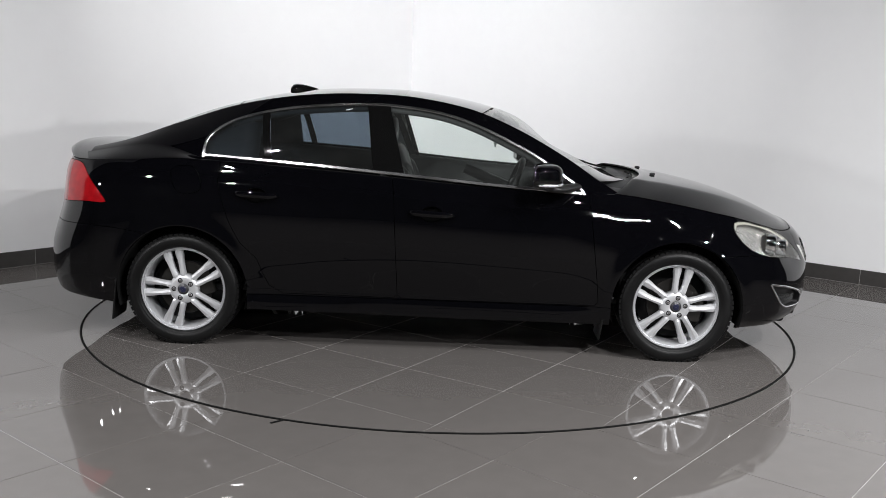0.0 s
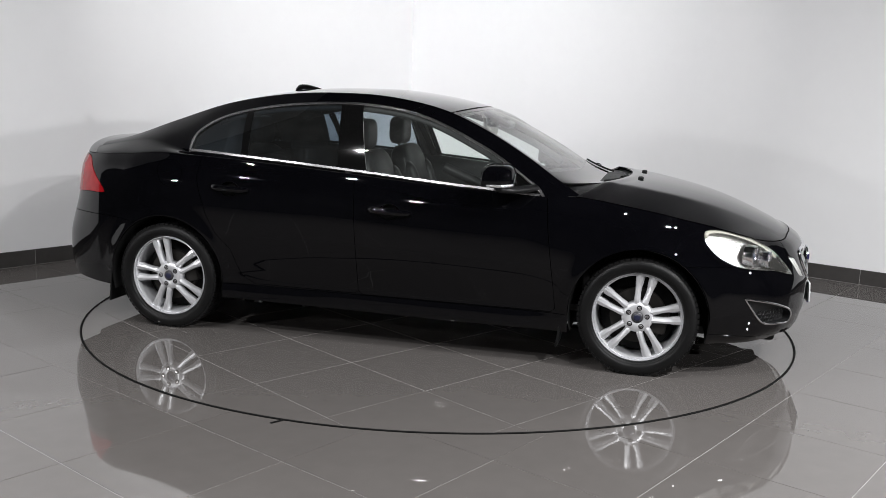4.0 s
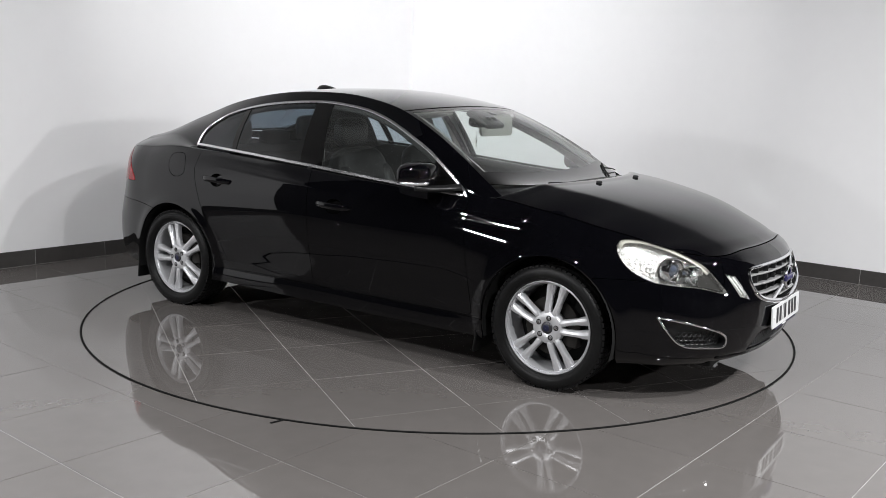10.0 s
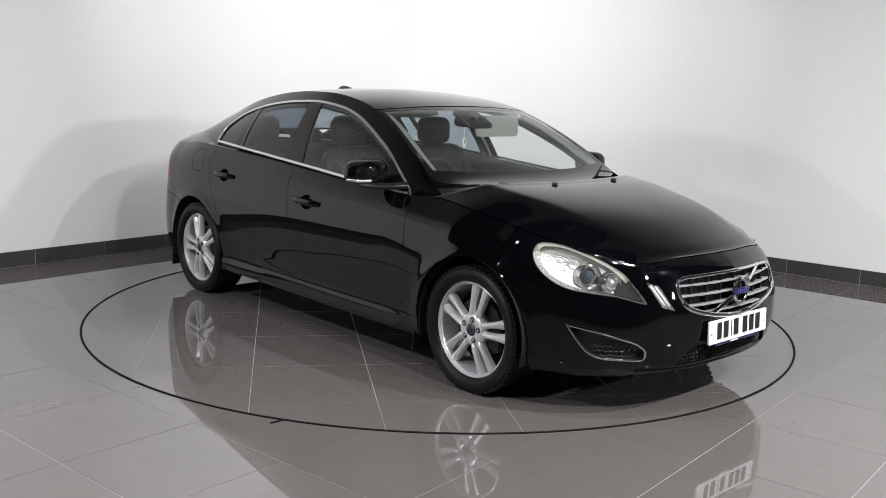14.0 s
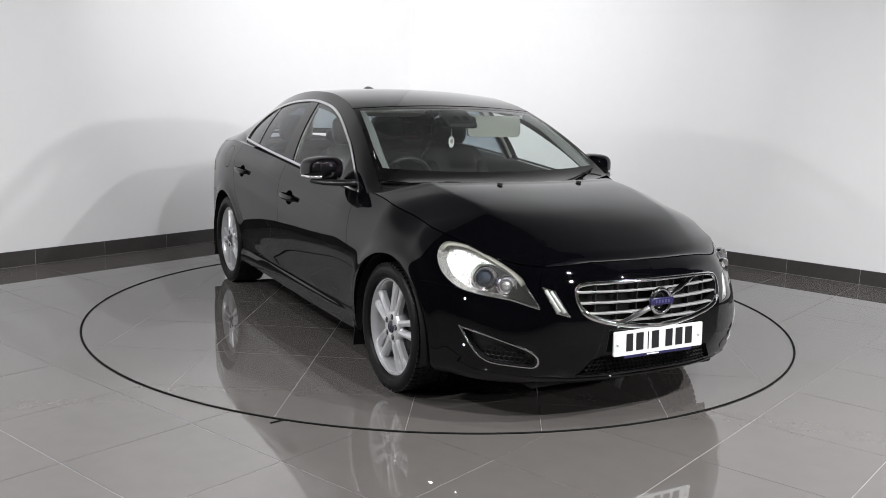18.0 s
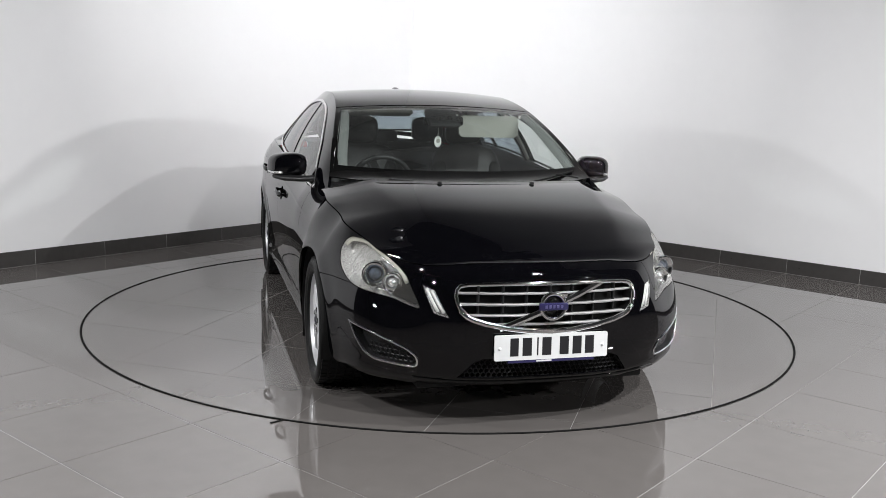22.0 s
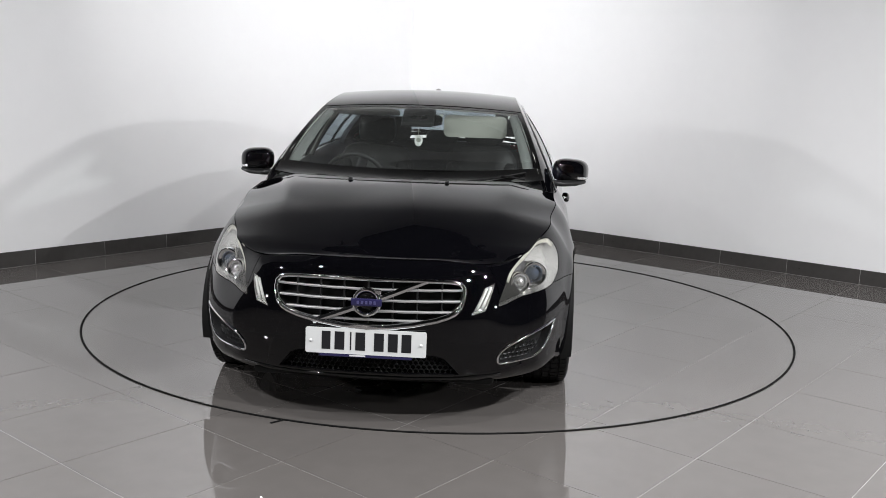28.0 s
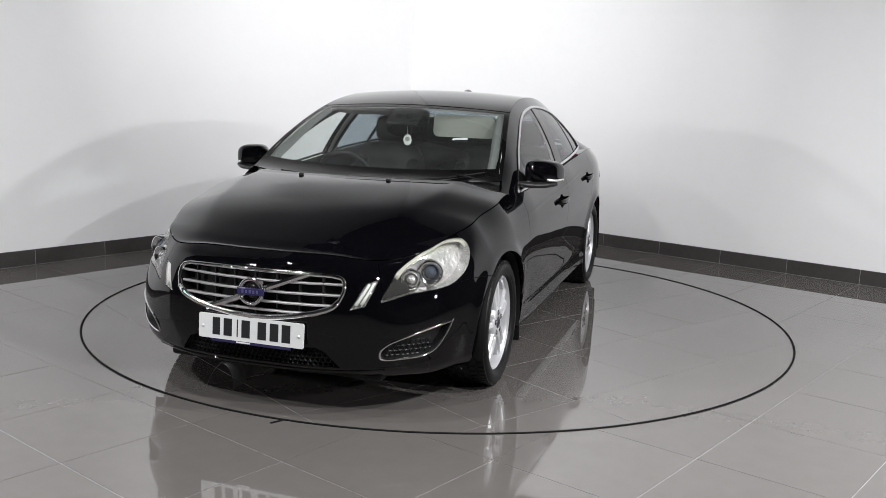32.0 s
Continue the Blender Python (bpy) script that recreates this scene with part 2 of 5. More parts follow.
def bend(name, faces, fn, material, parent, label="", side=1, both=False, gap=0.0016, inward=0.0, flange=0.01, bowl=0.0, shrink=1.0, rim_in=0.985):
    """Bends flat faces onto the skin as one panel with turned-in edges. bowl: sinks it as a recess with walls."""
    ids, verts, norms, polys = {}, [], [], []
    faces = [f for f in faces if f.is_valid]
    edge_use = {}
    for f in faces:
        for e in f.edges:
            edge_use[e] = edge_use.get(e, 0) + 1
    a_lo, a_hi = min(v.co.x for f in faces for v in f.verts), max(v.co.x for f in faces for v in f.verts)
    ca = sum((f.calc_center_median() for f in faces), Vector()) / max(len(faces), 1)
    if both:
        ca.x = 0.0
    for f in faces:
        for v in f.verts:
            if v not in ids:
                a, b = v.co.x, v.co.y
                if bowl:
                    a, b = ca.x + (a - ca.x) * shrink, ca.y + (b - ca.y) * shrink
                d = inward + bowl
                p = Vector(fn(a, b, d))
                h = 0.004
                n = (Vector(fn(min(a + h, a_hi), b, d)) - Vector(fn(max(a - h, a_lo), b, d))).cross(Vector(fn(a, b + h, d)) - Vector(fn(a, b - h, d)))
                if n.length < 1e-12:
                    n = Vector((0, 0, 1))
                ids[v] = len(verts)
                verts.append(p)
                norms.append(n.normalized())
        polys.append([ids[v] for v in f.verts])
    core = Vector((0.2, 0, 0.55))
    votes = sum(1 if n.dot(p - core) > 0 else -1 for n, p in zip(norms, verts))
    if votes < 0:
        norms = [-n for n in norms]
        polys = [p[::-1] for p in polys]
    rim = [e for e, c in edge_use.items() if c == 1]
    move = {}
    for e in rim:
        i, j = ids[e.verts[0]], ids[e.verts[1]]
        on_axis = both and abs(verts[i].y) < 1e-4 and abs(verts[j].y) < 1e-4
        if on_axis:
            continue
        d = (verts[j] - verts[i])
        if d.length < 1e-9:
            continue
        move.setdefault(i, []).append((d.normalized(), e))
        move.setdefault(j, []).append((d.normalized(), e))
    fset = set(faces)
    shift, toward = {}, {}
    for i, ds in move.items():
        s = Vector()
        for d, e in ds:
            f = next(q for q in e.link_faces if q in fset)
            c = sum((verts[ids[v]] for v in f.verts), Vector()) / len(f.verts)
            w = (c - verts[i])
            w = w - d * w.dot(d)
            if w.length > 1e-9:
                s += w.normalized()
        if s.length > 1e-9:
            toward[i] = s.normalized()
            shift[i] = toward[i] * gap
    for i, s in shift.items():
        y0 = verts[i].y
        verts[i] = verts[i] + s
        if both and abs(y0) < 1e-4:
            verts[i].y = 0.0
    # turned-in edge, or the walls of a recess
    fl_v, fl_n, fl_p, seen = [], [], [], {}
    base = len(verts)
    if flange:
        for e in rim:
            i, j = ids[e.verts[0]], ids[e.verts[1]]
            if both and abs(verts[i].y) < 1e-4 and abs(verts[j].y) < 1e-4:
                continue
            quad = []
            for k, v in ((i, e.verts[0]), (j, e.verts[1])):
                if k not in seen:
                    seen[k] = base + len(fl_v)
                    outw = -toward[k] if k in toward else norms[k]
                    fl_v.append(verts[k].copy())
                    if bowl:
                        fl_v.append(Vector(fn(ca.x + (v.co.x - ca.x) * rim_in, ca.y + (v.co.y - ca.y) * rim_in, inward + 0.001)))
                        outw = -outw
                    else:
                        fl_v.append(verts[k] - norms[k] * flange)
                    fl_n += [outw, outw]
                quad.append(seen[k])
            q = [quad[0], quad[1], quad[1] + 1, quad[0] + 1]
            fl_p.append(q)
    allv, alln, allp = verts + fl_v, norms + fl_n, polys + fl_p
    for q in fl_p:
        a, b, c = allv[q[0]], allv[q[1]], allv[q[2]]
        if (b - a).cross(c - b).dot(alln[q[0]]) < 0:
            q.reverse()
    sides = (1, -1) if both else (side,)
    V, N, P = [], [], []
    for sd in sides:
        o = len(V)
        V += [(p.x, p.y * sd, p.z) for p in allv]
        N += [(n.x, n.y * sd, n.z) for n in alln]
        P += [[o + k for k in (q if sd > 0 else q[::-1])] for q in allp]
    me = bpy.data.meshes.new(name)
    me.from_pydata(V, [], P)
    shade(me)
    me.normals_split_custom_set_from_vertices(N)
    me.materials.append(material)
    ob = new(name, me)
    ob.parent = parent
    return tagged(ob, label=label)


# ---- the room ----
A_END, B_END, A_BACK, B_BACK = 3.24, 3.19, -8.4, -8.4
A_WHITE, B_WHITE = -4.6, -4.6


def room_box(name, a0, a1, b0, b1, z0, z1, material, label, parent=None):
    bm = bmesh.new()
    box(bm, a0, a1, b0, b1, z0, z1)
    ob = part(name, bm, material, parent, smooth=False)
    if parent is None:
        ob.matrix_world = ROOM
        tagged(ob, label, "wall" if "wall" in name else "ceiling", kind="structure")
    return ob


wall_left = room_box("wall_west", A_WHITE, A_END + 0.2, B_END, B_END + 0.2, 0, CEILING, WALL, "smooth white painted showroom wall above dark skirting")
wall_right = room_box("wall_north", A_END, A_END + 0.2, B_WHITE, B_END, 0, CEILING, WALL, "smooth white painted showroom wall above dark skirting")
# unseen walls added to close the room, their darkness put into the colour
room_box("wall_dark_west", A_BACK, A_WHITE, B_END, B_END + 0.2, 0, CEILING, UNLIT_WALL, "plain dark wall of the unlit studio end")
room_box("wall_dark_north", A_END, A_END + 0.2, B_BACK, B_WHITE, 0, CEILING, UNLIT_WALL, "plain dark wall of the unlit studio end")
room_box("wall_south", A_BACK - 0.2, A_BACK, B_BACK, B_END + 0.2, 0, CEILING, UNLIT_WALL, "plain dark wall of the unlit studio end")
room_box("wall_east", A_BACK - 0.2, A_END + 0.2, B_BACK - 0.2, B_BACK, 0, CEILING, UNLIT_WALL, "plain dark wall of the unlit studio end")
room_box("ceiling", A_BACK - 0.2, A_END + 0.2, B_BACK - 0.2, B_END + 0.2, CEILING, CEILING + 0.15, CEIL, "plain dark grey ceiling above hanging lights")

# rectangular ceiling panels, all out of view
for x, y, watts, wide, deep in PANELS:
    light = tagged(empty("light_panel", pose(x, y, LAMP_Z)), "small rectangular white hanging light panel, switched on", "ceiling light", "hanging light panels")
    bm = bmesh.new()
    for x0, x1, y0, y1 in ((-wide / 2 - 0.03, wide / 2 + 0.03, deep / 2, deep / 2 + 0.03), (-wide / 2 - 0.03, wide / 2 + 0.03, -deep / 2 - 0.03, -deep / 2), (-wide / 2 - 0.03, -wide / 2, -deep / 2, deep / 2), (wide / 2, wide / 2 + 0.03, -deep / 2, deep / 2)):
        box(bm, x0, x1, y0, y1, -0.025, 0.0)
    part("frame", bm, PLATE_WHITE, light, smooth=False)
    bm = bmesh.new()
    box(bm, -wide / 2, wide / 2, -deep / 2, deep / 2, -0.012, -0.002)
    part("diffuser", bm, GLOW, light, smooth=False)
    bm = bmesh.new()
    box(bm, -0.01, 0.01, -0.01, 0.01, -0.004, CEILING - LAMP_Z, 0.002)
    part("drop_rod", bm, TRIM, light, smooth=False)

# spotlights out of view: corner wash, added side-wall fill, and the dark end
for eye, target, watts, size, spread in SPOTS:
    spot = tagged(empty("spotlight", look(eye, target)), "black spotlight on a drop rod, switched on", "spotlight", "studio spotlights")
    k = size / 2
    bm = bmesh.new()
    lathe(bm, [(0.001, -0.1), (k + 0.005, -0.1), (k + 0.012, -0.07), (k + 0.014, 0.1), (k + 0.006, 0.1), (k + 0.004, 0.02), (0.001, 0.0)], 32, pose(0, 0, 0, -90, 0, 0))
    part("housing", bm, TRIM, spot, angle=40)
    bm = bmesh.new()
    lathe(bm, [(0.001, 0.085), (k, 0.085), (k, 0.08), (0.001, 0.08)], 32, pose(0, 0, 0, -90, 0, 0))
    part("diffuser", bm, GLOW, spot)
    bm = bmesh.new()
    box(bm, -0.012, 0.012, -0.012, 0.012, 0.0, CEILING - eye[2], 0.003)
    rod = part("drop_rod", bm, TRIM, spot, angle=40)
    rod.matrix_basis = spot.matrix_world.inverted() @ pose(*eye)

# skirting tiles, 600 mm long
SK_H, SK_T, PITCH = 0.124, 0.011, 0.6
bm = bmesh.new()
box(bm, 0.0015, PITCH - 0.0015, -SK_T, 0, 0.003, SK_H, 0.0015, seg=1)
bm_mesh = bpy.data.meshes.new("skirting_tile")
bm.to_mesh(bm_mesh)
bm.free()
bm_mesh.materials.append(SKIRT)


def skirting(name, first, last, where):
    bm = bmesh.new()
    box(bm, first * PITCH, last * PITCH, -SK_T + 0.002, -0.001, 0.001, SK_H - 0.003)
    base = part(name, bm, GROUT, None, smooth=False)
    base.matrix_world = where
    tagged(base, "dark grey porcelain skirting tiles along the white wall", "skirting", kind="structure")
    for k in range(first, last):
        t = new("skirting_tile", bm_mesh)
        t.parent = base
        t.location = (k * PITCH, 0, 0)


skirting("baseboard_west", -8, 5, ROOM @ pose(0, B_END, 0))
skirting("baseboard_north", -5, 8, ROOM @ pose(A_END, 0, 0, 0, 0, -90))

# ---- floor: 600 mm tiles on one grid, cut round the turntable ----
RING_R = 2.26
DISC_R = RING_R - 0.0075
HOLE_R = RING_R + 0.0075

bm = bmesh.new()
r = bmesh.ops.create_grid(bm, x_segments=1, y_segments=1, size=6.2)
floor = part("floor", bm, GROUT, None, smooth=False)
floor.matrix_world = ROOM @ pose(-2.55, -2.55, -0.0016)
tagged(floor, "grey polished porcelain tiled showroom floor with pale grout", "floor", kind="structure")
floor_home = floor.matrix_world.inverted()

TILE_T = 0.006
bm = bmesh.new()
box(bm, 0.0012, PITCH - 0.0012, 0.0012, PITCH - 0.0012, -TILE_T, 0, 0.0012, seg=1)
tile_mesh = bpy.data.meshes.new("tile")
bm.to_mesh(tile_mesh)
bm.free()
tile_mesh.materials.append(TILE)


def cut_tile(i, j, radius, keep_inside):
    """A grid tile trimmed by the turntable's circle."""
    bm = bmesh.new()
    g = 0.0012
    vs = [bm.verts.new(p) for p in ((i * PITCH + g, j * PITCH + g, 0), ((i + 1) * PITCH - g, j * PITCH + g, 0), ((i + 1) * PITCH - g, (j + 1) * PITCH - g, 0), (i * PITCH + g, (j + 1) * PITCH - g, 0))]
    bm.faces.new(vs)
    n = 160
    for k in range(n):
        a0, a1 = 2 * math.pi * k / n, 2 * math.pi * (k + 1) / n
        x0, y0, x1, y1 = radius * math.cos(a0), radius * math.sin(a0), radius * math.cos(a1), radius * math.sin(a1)
        if max(x0, x1) < i * PITCH or min(x0, x1) > (i + 1) * PITCH or max(y0, y1) < j * PITCH or min(y0, y1) > (j + 1) * PITCH:
            continue
        bmesh.ops.bisect_plane(bm, geom=bm.verts[:] + bm.edges[:] + bm.faces[:], dist=1e-6, plane_co=(x0, y0, 0), plane_no=(math.cos((a0 + a1) / 2), math.sin((a0 + a1) / 2), 0))
    gone = []
    for f in bm.faces:
        c = f.calc_center_median()
        if (math.hypot(c.x, c.y) < radius) != keep_inside:
            gone.append(f)
    bmesh.ops.delete(bm, geom=gone, context="FACES")
    if not bm.faces:
        bm.free()
        return None
    bmesh.ops.dissolve_limit(bm, angle_limit=0.01, verts=bm.verts[:], edges=bm.edges[:])
    out = bmesh.ops.extrude_face_region(bm, geom=bm.faces[:])
    bmesh.ops.translate(bm, verts=[v for v in out["geom"] if isinstance(v, bmesh.types.BMVert)], vec=(0, 0, -TILE_T))
    bmesh.ops.recalc_face_normals(bm, faces=bm.faces[:])
    me = bpy.data.meshes.new("tile")
    bm.to_mesh(me)
    bm.free()
    me.materials.append(TILE)
    return me


def tile_status(i, j, radius):
    ds = [math.hypot(x * PITCH, y * PITCH) for x in (i, i + 1) for y in (j, j + 1)]
    near = math.hypot(max(i, min(0, i + 1)) * PITCH, max(j, min(0, j + 1)) * PITCH)
    if max(ds) <= radius:
        return "in"
    return "out" if near >= radius else "cut"


def lay(parent, home, i, j, me, at=(0, 0)):
    t = new("tile", me)
    t.parent = parent
    t.matrix_basis = home @ pose(at[0], at[1], 0)
    return t


far = bmesh.new()
for i in range(-14, 6):
    for j in range(-14, 6):
        state = tile_status(i, j, HOLE_R)
        if state == "in":
            continue
        if i < -9 or j < -9:
            g = 0.0012
            x0, x1, y0, y1 = i * PITCH + g, (i + 1) * PITCH - g, j * PITCH + g, (j + 1) * PITCH - g
            far.faces.new([far.verts.new(p) for p in ((x0, y0, 0), (x1, y0, 0), (x1, y1, 0), (x0, y1, 0))])
        elif state == "out":
            lay(floor, floor_home @ ROOM, i, j, tile_mesh, (i * PITCH, j * PITCH))
        else:
            me = cut_tile(i, j, HOLE_R, False)
            if me:
                lay(floor, floor_home @ ROOM, i, j, me)
rest = part("far_tiles", far, TILE, floor, smooth=False)
rest.matrix_basis = floor_home @ ROOM
tagged(rest, kind="stuff")

# black seal round the turntable, with a loose tag of it sticking out
ring = tagged(empty("seal_ring"), "thin black rubber seal set flush round the turntable", "seal", kind="")
bm = bmesh.new()
lathe(bm, [(RING_R - 0.0062, -0.004), (RING_R - 0.0056, 0.0004), (RING_R - 0.002, 0.001), (RING_R + 0.002, 0.001), (RING_R + 0.0056, 0.0004), (RING_R + 0.0062, -0.004)], 220, pose(0, 0, 0, 90, 0, 0) @ Matrix.Diagonal((1, -1, 1, 1)), close=True)
bmesh.ops.recalc_face_normals(bm, faces=bm.faces[:])
part("band", bm, SEAL, ring)
bm = bmesh.new()
box(bm, -0.03, 0.03, -0.006, 0.006, 0.0, 0.004, 0.0015)
tag = part("loose_end", bm, SEAL, ring)
tag.matrix_basis = pose(-0.705, -2.185, 0.001, 0, 0, 40)

# ---- turntable: a disc that carries the same tiles and turns ----
bm = bmesh.new()
lathe(bm, [(0.001, 0.0), (DISC_R, 0.0), (DISC_R, -0.03), (0.001, -0.03)], 160, Matrix.Translation((0, 0, -0.0009)) @ pose(0, 0, 0, 90, 0, 0), close=True)
bmesh.ops.recalc_face_normals(bm, faces=bm.faces[:])
turntable = tagged(part("turntable", bm, GROUT, None, smooth=False), "round turning floor platform of grey polished tiles", "turntable")
TABLE_TURN = 57.5
for i in range(-4, 4):
    for j in range(-4, 4):
        state = tile_status(i, j, DISC_R)
        home = pose(0, 0, 0, 0, 0, TABLE_TURN)
        if state == "in":
            lay(turntable, home, i, j, tile_mesh, (i * PITCH, j * PITCH))
        elif state == "cut":
            me = cut_tile(i, j, DISC_R, True)
            if me:
                lay(turntable, home, i, j, me)


# ---- smooth curves ----
def spline(pts):
    """A smooth function of one variable through (x, value) knots, without overshoot."""
    xs = np.array([p[0] for p in pts], float)
    ys = np.array([p[1] for p in pts], float)
    if xs[0] > xs[-1]:
        xs, ys = xs[::-1], ys[::-1]
    h, d = np.diff(xs), np.diff(ys) / np.diff(xs)
    m = np.zeros(len(xs))
    m[0], m[-1] = d[0], d[-1]
    for i in range(1, len(xs) - 1):
        m[i] = (d[i - 1] * h[i] + d[i] * h[i - 1]) / (h[i] + h[i - 1])
        if d[i - 1] * d[i] <= 0:
            m[i] *= 0.25
        lim = 3 * min(abs(d[i - 1]), abs(d[i])) + 0.02
        m[i] = max(-lim, min(lim, m[i]))

    def f(x):
        x = min(max(x, xs[0]), xs[-1])
        i = min(max(int(np.searchsorted(xs, x)) - 1, 0), len(xs) - 2)
        t = (x - xs[i]) / h[i]
        return float(ys[i] * (1 + 2 * t) * (1 - t) ** 2 + m[i] * h[i] * t * (1 - t) ** 2
                     + ys[i + 1] * t * t * (3 - 2 * t) + m[i + 1] * h[i] * t * t * (t - 1))
    return f


def chain(pts, n=400):
    """Arc length, and x and y as functions of it, along a smooth line through plan points."""
    k = [0.0]
    for a, b in zip(pts, pts[1:]):
        k.append(k[-1] + math.hypot(b[0] - a[0], b[1] - a[1]))
    fx = spline(list(zip(k, [p[0] for p in pts])))
    fy = spline(list(zip(k, [p[1] for p in pts])))
    q = [(fx(k[-1] * i / n), fy(k[-1] * i / n)) for i in range(n + 1)]
    s = [0.0]
    for a, b in zip(q, q[1:]):
        s.append(s[-1] + math.hypot(b[0] - a[0], b[1] - a[1]))
    return np.array(s), np.array([p[0] for p in q]), np.array([p[1] for p in q])


# ---- the car's skin: lower body, wrapped round from nose to tail (half, y > 0) ----
OUT_S, OUT_X, OUT_Y = chain([(2.31, 0), (2.298, 0.25), (2.255, 0.45), (2.165, 0.62), (2.02, 0.765), (1.82, 0.86), (1.6, 0.905), (1.388, 0.922),
                             (0.9, 0.93), (0.3, 0.932), (-0.4, 0.932), (-1.0, 0.932), (-1.388, 0.928), (-1.7, 0.905), (-1.95, 0.86), (-2.13, 0.77),
                             (-2.25, 0.6), (-2.305, 0.3), (-2.315, 0)])
S_END = float(OUT_S[-1])


def plan(s):
    return float(np.interp(s, OUT_S, OUT_X)), float(np.interp(s, OUT_S, OUT_Y))


def s_at(x):
    return float(np.interp(-x, -OUT_X, OUT_S))


def plan_normal(s):
    a, b = plan(max(s - 0.03, 0)), plan(min(s + 0.03, S_END))
    if s < 0.03:
        a = (plan(0.03 - s)[0], -plan(0.03 - s)[1])
    if s > S_END - 0.03:
        e = plan(2 * S_END - s - 0.03)
        b = (e[0], -e[1])
    dx, dy = b[0] - a[0], b[1] - a[1]
    n = math.hypot(dx, dy)
    return dy / n, -dx / n


HUB_F, HUB_R, HUB_Z, ARCH = 1.388, -1.388, 0.316, 0.368

# inward offset against height at stations round the body
PROFILES = [
    (0.0, spline([(0.17, 0.16), (0.2, 0.1), (0.24, 0.045), (0.3, 0.02), (0.4, 0.004), (0.5, 0.0), (0.6, 0.012), (0.67, 0.035), (0.71, 0.065), (0.745, 0.12)])),
    (0.47, spline([(0.17, 0.16), (0.2, 0.1), (0.24, 0.045), (0.3, 0.02), (0.4, 0.003), (0.5, 0.004), (0.6, 0.03), (0.66, 0.055), (0.71, 0.09), (0.745, 0.14)])),
    (0.72, spline([(0.17, 0.14), (0.2, 0.08), (0.24, 0.035), (0.3, 0.015), (0.4, 0.002), (0.5, 0.012), (0.6, 0.05), (0.66, 0.08), (0.71, 0.11), (0.76, 0.16)])),
    (0.95, spline([(0.17, 0.12), (0.2, 0.06), (0.24, 0.025), (0.3, 0.01), (0.4, 0.002), (0.5, 0.006), (0.6, 0.03), (0.7, 0.08), (0.78, 0.14), (0.85, 0.2)])),
    (1.35, spline([(0.17, 0.06), (0.22, 0.03), (0.3, 0.012), (0.4, 0.004), (0.52, 0.0), (0.62, 0.008), (0.7, 0.028), (0.78, 0.07), (0.84, 0.115), (0.95, 0.2)])),
    (1.7, spline([(0.17, 0.06), (0.24, 0.03), (0.34, 0.012), (0.45, 0.004), (0.58, 0.0), (0.7, 0.008), (0.78, 0.028), (0.84, 0.056), (0.9, 0.1), (1.0, 0.18)])),
    (2.2, spline([(0.17, 0.05), (0.21, 0.03), (0.27, 0.03), (0.31, 0.037), (0.4, 0.026), (0.5, 0.012), (0.62, 0.003), (0.72, 0.004), (0.8, 0.016), (0.86, 0.036), (0.92, 0.075), (1.0, 0.13)])),
    (3.4, spline([(0.17, 0.05), (0.21, 0.03), (0.27, 0.03), (0.31, 0.039), (0.4, 0.032), (0.5, 0.018), (0.62, 0.005), (0.74, 0.0), (0.84, 0.008), (0.9, 0.022), (0.96, 0.05), (1.01, 0.08)])),
    (4.3, spline([(0.17, 0.05), (0.21, 0.03), (0.27, 0.03), (0.31, 0.037), (0.4, 0.03), (0.5, 0.018), (0.62, 0.006), (0.76, 0.0), (0.86, 0.006), (0.93, 0.02), (0.985, 0.048), (1.06, 0.1)])),
    (4.75, spline([(0.17, 0.06), (0.24, 0.03), (0.34, 0.012), (0.45, 0.004), (0.6, 0.0), (0.74, 0.004), (0.86, 0.016), (0.93, 0.032), (0.985, 0.062), (1.06, 0.13)])),
    (5.25, spline([(0.17, 0.1), (0.22, 0.05), (0.3, 0.015), (0.4, 0.0), (0.52, 0.004), (0.62, 0.028), (0.75, 0.066), (0.88, 0.086), (0.96, 0.1), (1.03, 0.13)])),
    (5.7, spline([(0.17, 0.14), (0.22, 0.06), (0.3, 0.015), (0.4, 0.0), (0.52, 0.006), (0.62, 0.05), (0.75, 0.095), (0.88, 0.115), (0.98, 0.125), (1.04, 0.14)])),
    (S_END, spline([(0.17, 0.14), (0.22, 0.06), (0.3, 0.015), (0.4, 0.0), (0.52, 0.006), (0.62, 0.055), (0.75, 0.1), (0.88, 0.1), (0.98, 0.06), (1.06, 0.035)])),
]
# top edge of the wrapped skin, height against arc length
TOP = spline([(0, 0.742), (0.35, 0.737), (0.6, 0.722), (0.75, 0.73), (0.95, 0.768), (1.15, 0.81), (1.35, 0.848), (1.6, 0.893), (1.8, 0.922), (1.9, 0.93),
              (2.02, 0.926), (2.15, 0.926), (2.25, 0.93), (2.5, 0.942), (3.3, 1.0), (4.0, 1.04), (4.35, 1.05), (4.65, 1.03), (5.0, 1.02), (5.2, 1.024), (5.5, 1.032), (S_END, 1.058)])
BOTTOM = spline([(0, 0.2), (0.6, 0.195), (1.1, 0.19), (1.5, 0.19), (1.9, 0.2), (2.6, 0.205), (3.6, 0.215), (4.2, 0.22), (4.6, 0.22), (5.2, 0.26), (5.6, 0.28), (S_END, 0.3)])


def skin_bottom(s):
    x = plan(s)[0]
    z = BOTTOM(s)
    for hub in (HUB_F, HUB_R):
        if abs(x - hub) < ARCH:
            z = max(z, HUB_Z + math.sqrt(ARCH ** 2 - (x - hub) ** 2))
    return z


